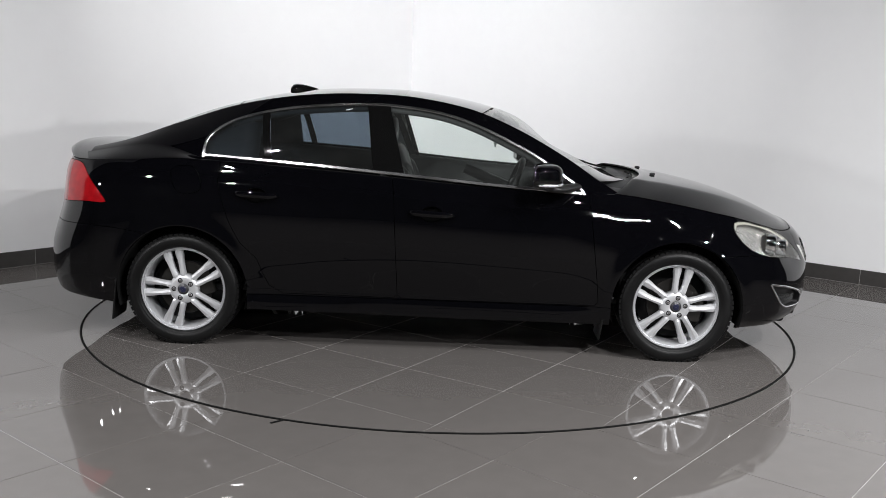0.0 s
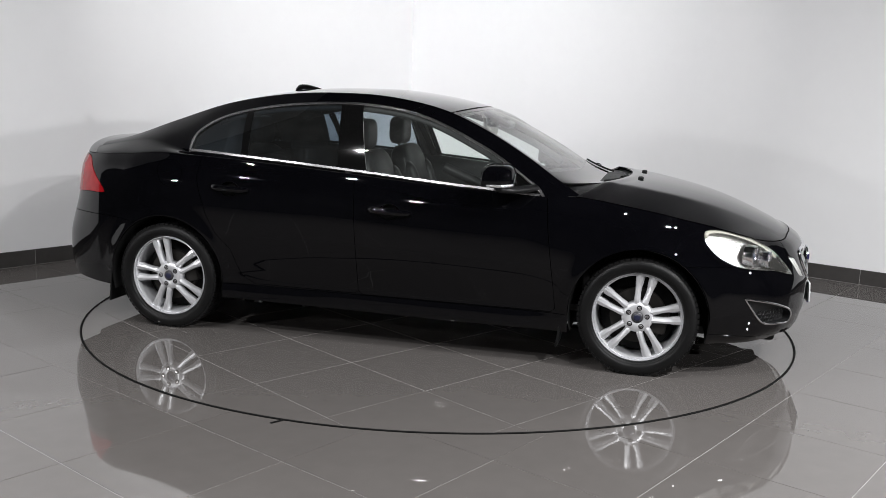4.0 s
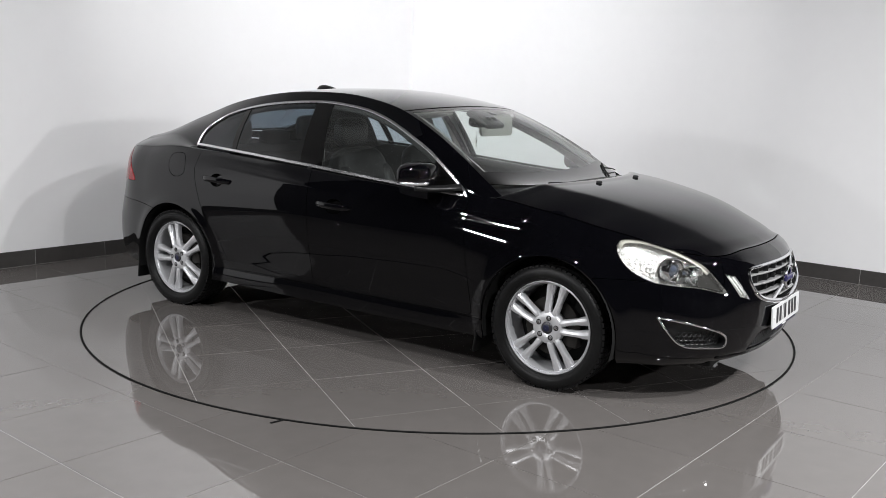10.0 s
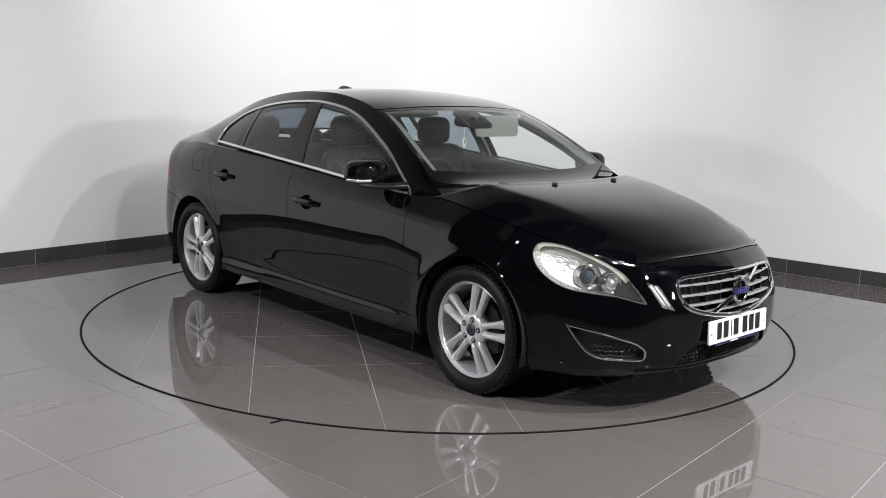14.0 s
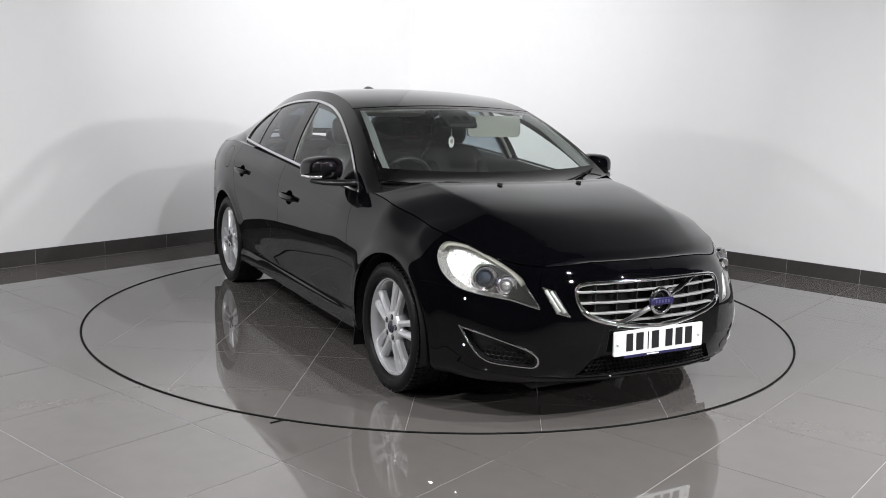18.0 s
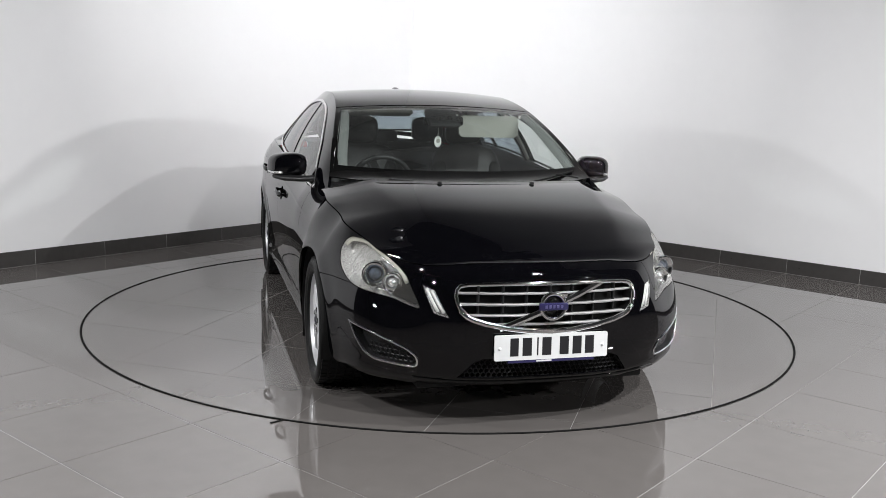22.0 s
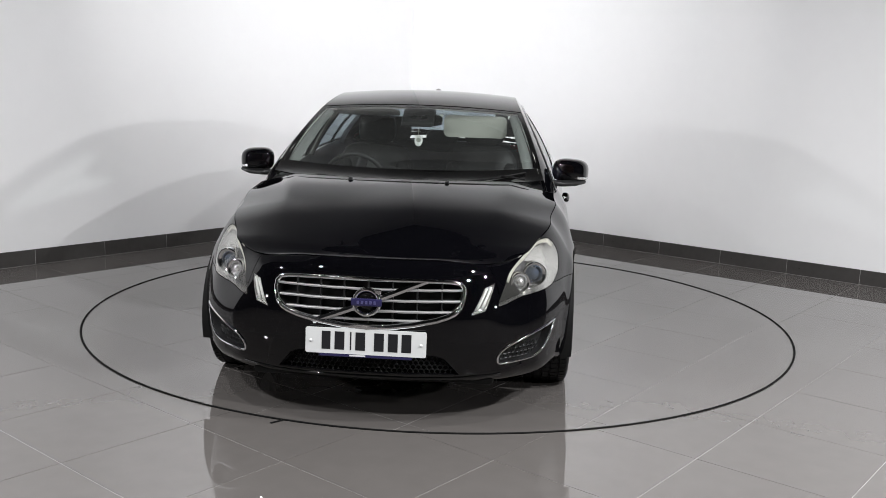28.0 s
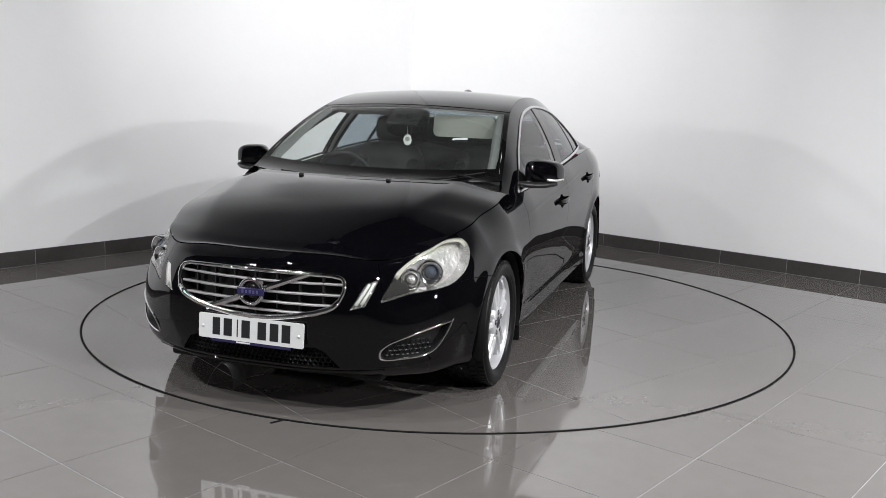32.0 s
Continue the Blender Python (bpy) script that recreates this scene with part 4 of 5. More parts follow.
def make_wheel(x, sd, spin):
    home = pose(x, 0.80 * sd, HUB_Z, 0, spin, 0 if sd > 0 else 180)
    bm = bmesh.new()
    lathe(bm, [(0.236, 0.09), (0.24, 0.0885), (0.2415, 0.084), (0.241, 0.07), (0.2265, 0.08), (0.2225, 0.072), (0.221, 0.05), (0.216, 0.0), (0.21, -0.08), (0.236, -0.1), (0.24, -0.1), (0.222, -0.07), (0.226, 0.0), (0.229, 0.06)], 72, close=True)
    bmesh.ops.recalc_face_normals(bm, faces=bm.faces[:])
    wheel = part("wheel", bm, ALLOY, car, "silver twin-spoke alloy wheel rim", angle=50)
    wheel.matrix_basis = home
    bm = bmesh.new()
    prof = [(0.238, 0.084), (0.2425, 0.0945), (0.246, 0.101), (0.252, 0.1065), (0.256, 0.1065), (0.2575, 0.1085), (0.27, 0.1135), (0.285, 0.113), (0.298, 0.109), (0.307, 0.101), (0.3125, 0.09)]
    for c in (0.062, 0.02, -0.02, -0.062):
        prof += [(0.317, c + 0.005), (0.3175, c + 0.0045), (0.310, c + 0.004), (0.310, c - 0.004), (0.3175, c - 0.0045), (0.317, c - 0.005)]
    prof += [(0.3125, -0.09), (0.307, -0.101), (0.285, -0.113), (0.25, -0.107), (0.228, -0.088)]
    lathe(bm, prof, 96)
    tyre = part("tyre", bm, RUBBER, wheel, "black worn road tyre", angle=40)
    bm = bmesh.new()                                   # shoulder tread blocks
    for k in range(64):
        a = 2 * math.pi * k / 64
        for y0, y1 in ((0.068, 0.099), (-0.099, -0.068)):
            m = Matrix.Rotation(a, 4, "Y")
            box(bm, -0.0115, 0.0115, y0, y1, 0.305, 0.3185, 0.0, m)
    for k in range(52):                                # ribs cut by slanting sipes
        for y0, y1 in ((0.026, 0.056), (-0.015, 0.015), (-0.056, -0.026)):
            m = Matrix.Rotation(2 * math.pi * (k + 0.3 * (y0 > 0)) / 52, 4, "Y") @ Matrix.Rotation(math.radians(12), 4, "Z")
            box(bm, -0.0155, 0.0155, y0, y1, 0.308, 0.3187, 0.0, m)
    tagged(part("tread", bm, RUBBER, wheel, smooth=False), kind="stuff")
    for k in range(5):
        for flip in (1, -1):
            key = ("spoke", flip)
            if key not in wheel_meshes:
                bm = spoke_mesh()
                if flip < 0:
                    bmesh.ops.scale(bm, vec=(-1, 1, 1), verts=bm.verts[:])
                    bmesh.ops.reverse_faces(bm, faces=bm.faces[:])
                me = bpy.data.meshes.new("spoke")
                bm.to_mesh(me)
                bm.free()
                me.materials.append(ALLOY)
                wheel_meshes[key] = me
            sp = new("spoke", wheel_meshes[key])
            sp.parent = wheel
            sp.matrix_basis = Matrix.Rotation(2 * math.pi * k / 5, 4, "Y")
    bm = bmesh.new()
    lathe(bm, [(0.001, 0.085), (0.032, 0.085), (0.036, 0.09), (0.066, 0.0885), (0.08, 0.082), (0.085, 0.066), (0.085, 0.03), (0.001, 0.03)], 48)
    part("hub", bm, ALLOY, wheel, angle=40)
    bm = bmesh.new()
    lathe(bm, [(0.001, 0.096), (0.018, 0.095), (0.028, 0.0915), (0.031, 0.086)], 32)
    cap = part("hub_cap", bm, HUBGREY, wheel, "dark grey hub cap with a small round emblem")
    bm = bmesh.new()
    lathe(bm, [(0.001, 0.0972), (0.014, 0.0965), (0.018, 0.0955), (0.018, 0.094)], 24)
    part("hub_emblem", bm, HUBBLUE, wheel, "blue round emblem")
    for k in range(5):
        bm = bmesh.new()
        a = 2 * math.pi * k / 5
        m = Matrix.Translation((0.052 * math.sin(a), 0, 0.052 * math.cos(a)))
        lathe(bm, [(0.001, 0.094), (0.007, 0.094), (0.0085, 0.092), (0.0085, 0.08)], 6, m)
        part("wheel_bolt", bm, SATIN, wheel, "steel wheel bolt", smooth=False)
        # dark ring laid on the hub, painting the shade of a bolt hole
        bm = bmesh.new()
        lathe(bm, [(0.0086, 0.0895), (0.0135, 0.0905), (0.0145, 0.0885)], 16, m)
        part("bolt_recess", bm, UNDER, wheel, "dark bolt recess")
    bm = bmesh.new()
    lathe(bm, [(0.07, 0.03), (0.148, 0.03), (0.15, 0.028), (0.15, 0.006), (0.148, 0.004), (0.07, 0.004)], 48, close=True)
    bmesh.ops.recalc_face_normals(bm, faces=bm.faces[:])
    part("brake_disc", bm, DARKMETAL, wheel, "worn grey brake disc", angle=40)
    bm = bmesh.new()
    box(bm, -0.16, -0.075, -0.03, 0.048, -0.07, 0.07, 0.012)
    part("brake_caliper", bm, DARKMETAL, wheel, angle=40)
    bm = bmesh.new()
    lathe(bm, [(0.001, -0.02), (0.2, -0.02), (0.2, -0.03), (0.001, -0.03)], 40)
    part("back_plate", bm, UNDER, wheel)
    # arch liner
    bm = bmesh.new()
    rows = []
    for k in range(29):
        a = math.radians(-16 + 212 * k / 28)
        rows.append([bm.verts.new((x + (ARCH - 0.002) * math.cos(a), y * sd, HUB_Z + (ARCH - 0.002) * math.sin(a))) for y in (0.915, 0.55)] + [bm.verts.new((x + 0.02 * math.cos(a), 0.55 * sd, HUB_Z + 0.02 * math.sin(a)))])
    for p, q in zip(rows, rows[1:]):
        for j in range(2):
            bm.faces.new((p[j], q[j], q[j + 1], p[j + 1]))
    part("arch_liner", bm, UNDER, car, "black plastic wheel arch liner")


make_wheel(HUB_F, -1, -10)
make_wheel(HUB_R, -1, 17)
make_wheel(HUB_F, 1, 5)
make_wheel(HUB_R, 1, 40)

bm = bmesh.new()
box(bm, -2.12, 2.12, -0.55, 0.55, 0.17, 0.24, 0.02)
box(bm, -0.98, 0.98, -0.84, 0.84, 0.215, 0.26, 0.02)
part("floor_pan", bm, UNDER, car, "matt black underbody", angle=40)


# ---- lamps, grille and trim at the front ----
def on_skin(s, z, inward=0.0, sd=1):
    p = skin(s, z, inward)
    return Vector((p[0], p[1] * sd, p[2]))


def skin_normal(s, z, sd=1):
    h = 0.008
    n = (Vector(skin(s + h, z)) - Vector(skin(max(s - h, 0), z))).cross(Vector(skin(s, z + h)) - Vector(skin(s, z - h))).normalized()
    if n.dot(Vector(skin(s, z)) - Vector((0.2, 0, 0.5))) < 0:
        n = -n
    return Vector((n.x, n.y * sd, n.z))


def skin_band(name, line, width, height, material, parent, label, sd=1, closed=True, lift=0.0, both=False, section=None):
    """A moulding along a line of the lower body."""
    bm = bmesh.new()
    pts = [on_skin(s, z, -lift, sd) for s, z in line]
    ups = [skin_normal(s, z, sd) for s, z in line]
    if both:
        pts += [Vector((p.x, -p.y, p.z)) for p in pts[::-1]]
        ups += [Vector((u.x, -u.y, u.z)) for u in ups[::-1]]
    sweep(bm, pts, ups, section or round_section(width, height, 10), closed)
    bmesh.ops.recalc_face_normals(bm, faces=bm.faces[:])
    return part(name, bm, material, parent, label)


def facing(p, way):
    """A pose at p whose y axis points along way."""
    return Matrix.Translation(p) @ Vector(way).to_track_quat("Y", "Z").to_matrix().to_4x4()


for sd in (1, -1):
    head = bend("headlight", areas["headlight"], skin, REFLECT, car, "clear headlight with silver reflector and aged bezel", side=sd, gap=0, bowl=0.05, shrink=0.95)
    bend("lens_cover", areas["headlight"], skin, LENS, head, "clear slightly yellowed lens", side=sd, gap=0.002, inward=0.001, flange=0)
    crown = through_knots([(1.178, 0.752), (1.158, 0.78), (1.085, 0.783), (0.98, 0.768), (0.845, 0.734), (0.72, 0.682), (0.675, 0.645)], 4)
    skin_band("cream_band", crown, 0.026, 0.006, AGED, head, "pale cream inner band", sd, closed=False, lift=-0.016)
    low = pattern([0.6 + 0.01 * k for k in range(21)], lambda a: 0.54, lambda a: 0.7, 12)
    corner = rounded([(0.604, 0.563), (0.68, 0.578), (0.745, 0.588), (0.735, 0.62), (0.722, 0.655), (0.705, 0.674), (0.655, 0.622)], 4, 0.7)
    knife(low, corner)
    bend("dark_bezel", regions(low, [("in", corner)], "out")["in"], skin, UNDER, head, "dark grey inner bezel", side=sd, gap=0, inward=0.022, flange=0.006)
    # plate added to darken the chrome between the lamps, so they stand out
    mask = pattern([0.68 + 0.01 * k for k in range(31)], lambda a: 0.57, lambda a: 0.73, 14)
    shape = rounded([(0.705, 0.59), (0.79, 0.598), (0.88, 0.604), (0.95, 0.618), (0.965, 0.66), (0.93, 0.706), (0.86, 0.712), (0.78, 0.686), (0.715, 0.655)], 4, 0.8)
    knife(mask, shape)
    bend("lamp_mask", regions(mask, [("in", shape)], "out")["in"], skin, HUBGREY, head, "dark grey mask round the lamps", side=sd, gap=0, inward=0.042, flange=0.006)
    for s, z, r, deep in ((0.885, 0.66, 0.052, 0.027), (0.765, 0.637, 0.041, 0.022)):
        way = Vector((0.93, 0.3 * sd, 0.02)).normalized()
        bm = bmesh.new()
        lathe(bm, [(r * 0.6, -0.03), (r * 0.62, 0.0), (r * 0.7, 0.012), (r * 0.95, 0.022), (r * 1.08, 0.024), (r * 1.12, 0.018), (r * 1.1, -0.03)], 40)
        bowl = part("lamp_surround", bm, CHROME, head, "chrome lamp ring", angle=50)
        bowl.matrix_basis = facing(on_skin(s, z, deep, sd), way)
        bm = bmesh.new()
        k = r * 0.62
        lathe(bm, [(0.0005, 0.024), (k * 0.35, 0.022), (k * 0.65, 0.016), (k * 0.9, 0.006), (k, -0.004)], 32)
        lens = part("projector_lens", bm, glass_ball if r > 0.045 else REFLECT, head, "round glass projector lens" if r > 0.045 else "small round reflector")
        lens.matrix_basis = facing(on_skin(s, z, deep, sd), way)
        bm = bmesh.new()
        lathe(bm, [(0.0005, -0.028), (r * 0.6, -0.028)], 24)
        part("lamp_back", bm, DARKMETAL, head).matrix_basis = facing(on_skin(s, z, deep, sd), way)
    run = bend("running_light", areas["running_light"], skin, REFLECT, car, "upright clear daytime running light", side=sd, gap=0, bowl=0.02, shrink=0.96)
    bend("lens_cover", areas["running_light"], skin, LENS, run, "clear lens", side=sd, gap=0.002, inward=0.001, flange=0)
    for q in (0.3, 0.68):
        bm = bmesh.new()
        line = [((0.588 + (0.526 - 0.588) * q) + ((0.519 + (0.453 - 0.519) * q) - (0.588 + (0.526 - 0.588) * q)) * t,
                 (0.642 - 0.012 * q) + ((0.542 - 0.01 * q) - (0.642 - 0.012 * q)) * t) for t in (0.06, 0.3, 0.5, 0.7, 0.94)]
        sweep(bm, [on_skin(s, z, 0.008, sd) for s, z in line], [skin_normal(s, z, sd) for s, z in line], round_section(0.013, 0.012, 8))
        part("light_guide", bm, PLATE_WHITE, run, "white light guide")
    fog = bend("fog_recess", areas["fog_recess"], skin, TRIM, car, "black recess with a thin chrome surround", side=sd, gap=0, bowl=0.04, shrink=0.94)
    skin_band("chrome_surround", FOG, 0.011, 0.009, CHROME, fog, "thin chrome surround", sd, lift=0.001)
    for i in range(9):
        for j in range(3):
            s, z = 0.63 + 0.026 * i + 0.013 * (j % 2), 0.318 + 0.022 * j
            if inside(FOG, s - 0.02, z) and inside(FOG, s + 0.012, z):
                bm = bmesh.new()
                lathe(bm, [(0.0095, 0.0), (0.0125, 0.003), (0.0135, 0.0)], 6)
                part("mesh_cell", bm, TRIM, fog, smooth=False).matrix_basis = facing(on_skin(s, z, 0.032, sd), skin_normal(s, z, sd))
    tail = bend("tail_lamp", areas["tail_lamp"], skin, RED, car, "red plastic tail lamp", side=sd, gap=0.002, inward=-0.002)
    # door handles: a strap over a scooped cup
    for which, s0, s1, z0, z1 in (("rear", 3.985, 3.745, 0.878, 0.868), ("front", 3.02, 2.768, 0.806, 0.795)):
        door = doors[which, sd]
        line = [(s0 + (s1 - s0) * t, z0 + (z1 - z0) * t) for t in (0, 0.06, 0.14, 0.28, 0.5, 0.72, 0.86, 0.94, 1)]
        lift = (0.004, 0.016, 0.026, 0.032, 0.034, 0.032, 0.026, 0.016, 0.004)
        wide = (0.55, 0.8, 1.0, 1.06, 1.06, 1.05, 1.0, 0.8, 0.5)
        bm = bmesh.new()
        rows = []
        for (s, z), up, w in zip(line, lift, wide):
            c, n = on_skin(s, z, -up, sd), skin_normal(s, z, sd)
            rows.append([bm.verts.new(c + Vector((0, 0, 0.017 * w * math.cos(q))) + n * (0.008 * math.sin(q))) for q in (2 * math.pi * i / 12 for i in range(12))])
        for a, b in zip(rows, rows[1:]):
            for i in range(12):
                bm.faces.new((a[i], a[(i + 1) % 12], b[(i + 1) % 12], b[i]))
        bm.faces.new(rows[0])
        bm.faces.new(rows[-1])
        bmesh.ops.recalc_face_normals(bm, faces=bm.faces[:])
        part("handle", bm, PAINT, door)
        bend("handle_cup", areas["cup_" + which], skin, PIANO, door, "black scooped handle cup", side=sd, gap=0, bowl=0.026, shrink=0.7)
    # door mirror
    out = 0.024 if sd < 0 else 0.0            # the driver's mirror stands further out
    base = bmesh.new()
    sweep(base, [Vector((0.80, 0.82 * sd, 0.968)), Vector((0.74, 0.875 * sd, 0.96)), Vector((0.69, (0.94 + out) * sd, 0.96)), Vector((0.64, (0.985 + out) * sd, 0.968))],
          [Vector((0, 0, 1))] * 4, round_section(0.09, 0.036, 12))
    bmesh.ops.recalc_face_normals(base, faces=base.faces[:])
    mirror = part("door_mirror", base, TRIM, car, "gloss black door mirror with a clear side repeater")
    shell = pose(0.63, (0.93 + out) * sd, 1.03, 0, 0, -14 * sd)

    def taper(v):
        """Tapered outward, flat at the back, lower edge cut off."""
        k = (abs(v.y) - out - 0.83) / 0.2
        return Vector((max(v.x - 0.035 * max(k, 0) ** 2, 0.575 - 0.03 * k), v.y, max(v.z - 0.012 * max(k, 0) ** 2, 0.968 + 0.018 * max(k, 0))))
    bm = bmesh.new()
    cushion(bm, (0, 0, 0), (0.09, 0.103, 0.07), 0.64, shell, 36)
    for v in bm.verts:
        v.co = taper(v.co)
    part("mirror_housing", bm, PAINT, mirror)
    bm = bmesh.new()
    cushion(bm, (0, 0, 0), (0.004, 0.085, 0.05), 0.5, pose(0.572, (0.93 + out) * sd, 1.03, 0, 0, -8 * sd), 28)
    part("mirror_glass", bm, CHROME, mirror, "silvered mirror glass")
    bm = bmesh.new()
    line = []
    for k in range(12):
        f = math.radians(25 + 85 * k / 11)
        c, q = math.cos(f), math.sin(f)
        line.append(taper(shell @ Vector((0.09 * 0.94 * math.copysign(abs(c) ** 0.64, c), 0.1 * 0.94 * q ** 0.64 * sd, -0.036))) + Vector((0.002, 0.002 * sd, 0.002)))
    sweep(bm, line, [Vector((0, 0, 1))] * 12, round_section(0.013, 0.018, 8))
    bmesh.ops.recalc_face_normals(bm, faces=bm.faces[:])
    part("side_repeater", bm, REFLECT, mirror, "clear side repeater strip")
    # mud flaps
    for x, y0, y1, z0, lean in ((0.965, 0.72, 0.905, 0.115, 8), (-1.79, 0.7, 0.9, 0.13, 6)):
        bm = bmesh.new()
        box(bm, -0.006, 0.006, y0, y1, 0, 0.24, 0.004)
        flap = part("mud_flap", bm, RUBBER, car, "black rubber mud flap", angle=40)
        flap.matrix_basis = pose(x, 0, z0, 0, lean, 0) @ Matrix.Diagonal((1, sd, 1, 1))

# grille
grille = bend("grille", areas["grille"], skin, UNDER, car, "silver slatted grille with diagonal bar and round emblem", both=True, gap=0, bowl=0.06, shrink=0.99)
edge = [(0.0, 0.668), (0.1, 0.667), (0.2, 0.666), (0.3, 0.663), (0.37, 0.66), (0.41, 0.653), (0.425, 0.636), (0.426, 0.61), (0.42, 0.588), (0.403, 0.553), (0.37, 0.527), (0.3, 0.503), (0.2, 0.482), (0.1, 0.468), (0.0, 0.464)]
skin_band("chrome_frame", edge, 0.018, 0.02, CHROME, grille, "chrome grille frame", lift=0.0, both=True)
lower = [(0.405, 0.556), (0.375, 0.53), (0.35, 0.518), (0.3, 0.502), (0.2, 0.481), (0.1, 0.467), (0.0, 0.463)]
skin_band("lower_chrome_lip", lower, 0.026, 0.018, CHROME, grille, "broad chrome lower lip", closed=False, lift=0.001, both=True)


def grille_x(y, z, inward):
    lo, hi = 0.0, 0.6
    for _ in range(24):
        m = (lo + hi) / 2
        if skin(m, z, inward)[1] < abs(y):
            lo = m
        else:
            hi = m
    return skin(lo, z, inward)[0]


for z, half in ((0.624, 0.405), (0.578, 0.395), (0.533, 0.362), (0.494, 0.24)):
    bm = bmesh.new()
    n = 56
    rows = []
    for i in range(n + 1):
        y = -half + 2 * half * i / n
        cell = (y / 0.105) % 1.0
        wave = 0.0006 * math.cos(2 * math.pi * cell)
        x = grille_x(y, z, 0.012)
        rows.append([bm.verts.new((x + dx, y, z + dz + wave)) for dx, dz in ((0, 0.005), (0.004, 0.002), (0.002, -0.004), (-0.03, -0.012), (-0.034, 0.0))])
    for a, b in zip(rows, rows[1:]):
        for j in range(5):
            bm.faces.new((a[j], a[(j + 1) % 5], b[(j + 1) % 5], b[j]))
    bm.faces.new(rows[0])
    bm.faces.new(rows[-1])
    bmesh.ops.recalc_face_normals(bm, faces=bm.faces[:])
    part("slat", bm, SILVER, grille, "satin silver slat", angle=35)
for k in range(-3, 4):
    y = 0.105 * k
    z0 = 0.47 + 0.5 * y * y
    bm = bmesh.new()
    x = grille_x(y, 0.56, 0.034)
    box(bm, x - 0.02, x + 0.004, y - 0.003, y + 0.003, z0, 0.66, 0.001, seg=1)
    part("grille_fin", bm, TRIM, grille, smooth=False)
bm = bmesh.new()
line = [(-0.235 + 0.485 * t, 0.478 + 0.188 * t) for t in (0, 0.25, 0.5, 0.75, 1)]
sweep(bm, [Vector((grille_x(y, z, -0.002), y, z)) for y, z in line], [Vector((1, 0, 0))] * 5, [(-0.012, -0.006), (-0.012, 0.001), (0, 0.006), (0.012, 0.001), (0.012, -0.006)])
bmesh.ops.recalc_face_normals(bm, faces=bm.faces[:])
part("diagonal_bar", bm, CHROME, grille, "chrome diagonal bar", angle=30)
ex = grille_x(0, 0.574, 0) + 0.004
bm = bmesh.new()
lathe(bm, [(0.046, 0.0), (0.047, 0.01), (0.054, 0.014), (0.062, 0.01), (0.064, 0.0)], 48, facing(Vector((ex, 0, 0.574)), (1, 0, 0.05)), close=True)
bmesh.ops.recalc_face_normals(bm, faces=bm.faces[:])
emblem = part("emblem", bm, CHROME, grille, "round chrome emblem ring")
bm = bmesh.new()
box(bm, ex + 0.002, ex + 0.016, -0.066, 0.066, 0.559, 0.591, 0.003)
part("emblem_bar", bm, BLUE, grille, "dark blue emblem bar", angle=40)
for k in range(5):
    bm = bmesh.new()
    y = -0.036 + 0.018 * k
    box(bm, ex + 0.0155, ex + 0.0172, y - 0.005, y + 0.005, 0.568, 0.582, 0.0008, seg=1)
    part("emblem_bar_mark", bm, FAINT, grille, smooth=False)
bm = bmesh.new()
lathe(bm, [(0.0005, 0.003), (0.046, 0.003), (0.046, 0.0)], 40, facing(Vector((ex, 0, 0.574)), (1, 0, 0.05)))
part("emblem_back", bm, PIANO, grille)
bm = bmesh.new()
box(bm, ex, ex + 0.012, 0.034, 0.062, 0.612, 0.632, 0.003, seg=1)
part("emblem_arrow", bm, CHROME, grille, smooth=False)

# lower intake with a honeycomb and a bright lip line
intake = bend("lower_intake", areas["intake"], skin, UNDER, car, "black honeycomb lower air intake", both=True, gap=0, bowl=0.05, shrink=0.98)
cells = bmesh.new()
for i in range(-17, 18):
    for j in range(4):
        y, z = 0.0235 * i + 0.01175 * (j % 2), 0.262 + 0.0205 * j
        if inside(INTAKE, abs(y) + 0.012, z):
            x = grille_x(y, z, 0.02)
            lathe(cells, [(0.0095, 0.0), (0.0128, 0.004), (0.0138, -0.006)], 6, Matrix.Translation((x, y, z)) @ pose(0, 0, 0, 0, 0, -90))
tagged(part("honeycomb", cells, TRIM, intake, smooth=False), kind="stuff")
skin_band("splitter_lip", [(0.62, 0.238), (0.5, 0.233), (0.4, 0.23), (0.3, 0.228), (0.2, 0.227), (0.1, 0.226), (0.0, 0.226)], 0.02, 0.012, PIANO, car, "gloss black bumper lip", closed=False, both=True, lift=0.002)

# front number plate: plain bars in place of its characters
bm = bmesh.new()
box(bm, -0.003, 0.004, -0.261, 0.261, -0.0555, 0.0555, 0.0)
bmesh.ops.bevel(bm, geom=[e for e in bm.edges if abs(e.verts[0].co.x - e.verts[1].co.x) > 0.005], offset=0.008, segments=4, affect="EDGES", profile=0.5)
plate = part("number_plate", bm, PLATE_WHITE, car, "white number plate with dark bars and blue footer", smooth=False)
plate.matrix_basis = pose(2.316, 0, 0.4, 0, -3, 0)
for c, w in ((335, 0.046), (405, 0.05), (463, 0.014), (513, 0.05), (610, 0.05), (682, 0.05), (752, 0.05)):
    y = (c - 541) / 627 * 0.522
    bm = bmesh.new()
    box(bm, 0.0038, 0.0052, y - w / 2 + 0.004, y + w / 2 - 0.004, -0.0375, 0.0415, 0.0005, seg=1)
    part("character_bar", bm, INK, plate, smooth=False)
for y in (-0.238, 0.238):
    bm = bmesh.new()
    lathe(bm, [(0.0005, 0.007), (0.005, 0.006), (0.0075, 0.002)], 16, facing(Vector((0.003, y, -0.002)), (1, 0, 0)))
    part("screw_cap", bm, PLATE_WHITE, plate)
bm = bmesh.new()
box(bm, -0.006, 0.0035, -0.2, 0.2, -0.069, -0.054, 0.002, seg=1)
foot = part("plate_holder", bm, BLUE, plate, "blue dealer strip", smooth=False)
bm = bmesh.new()
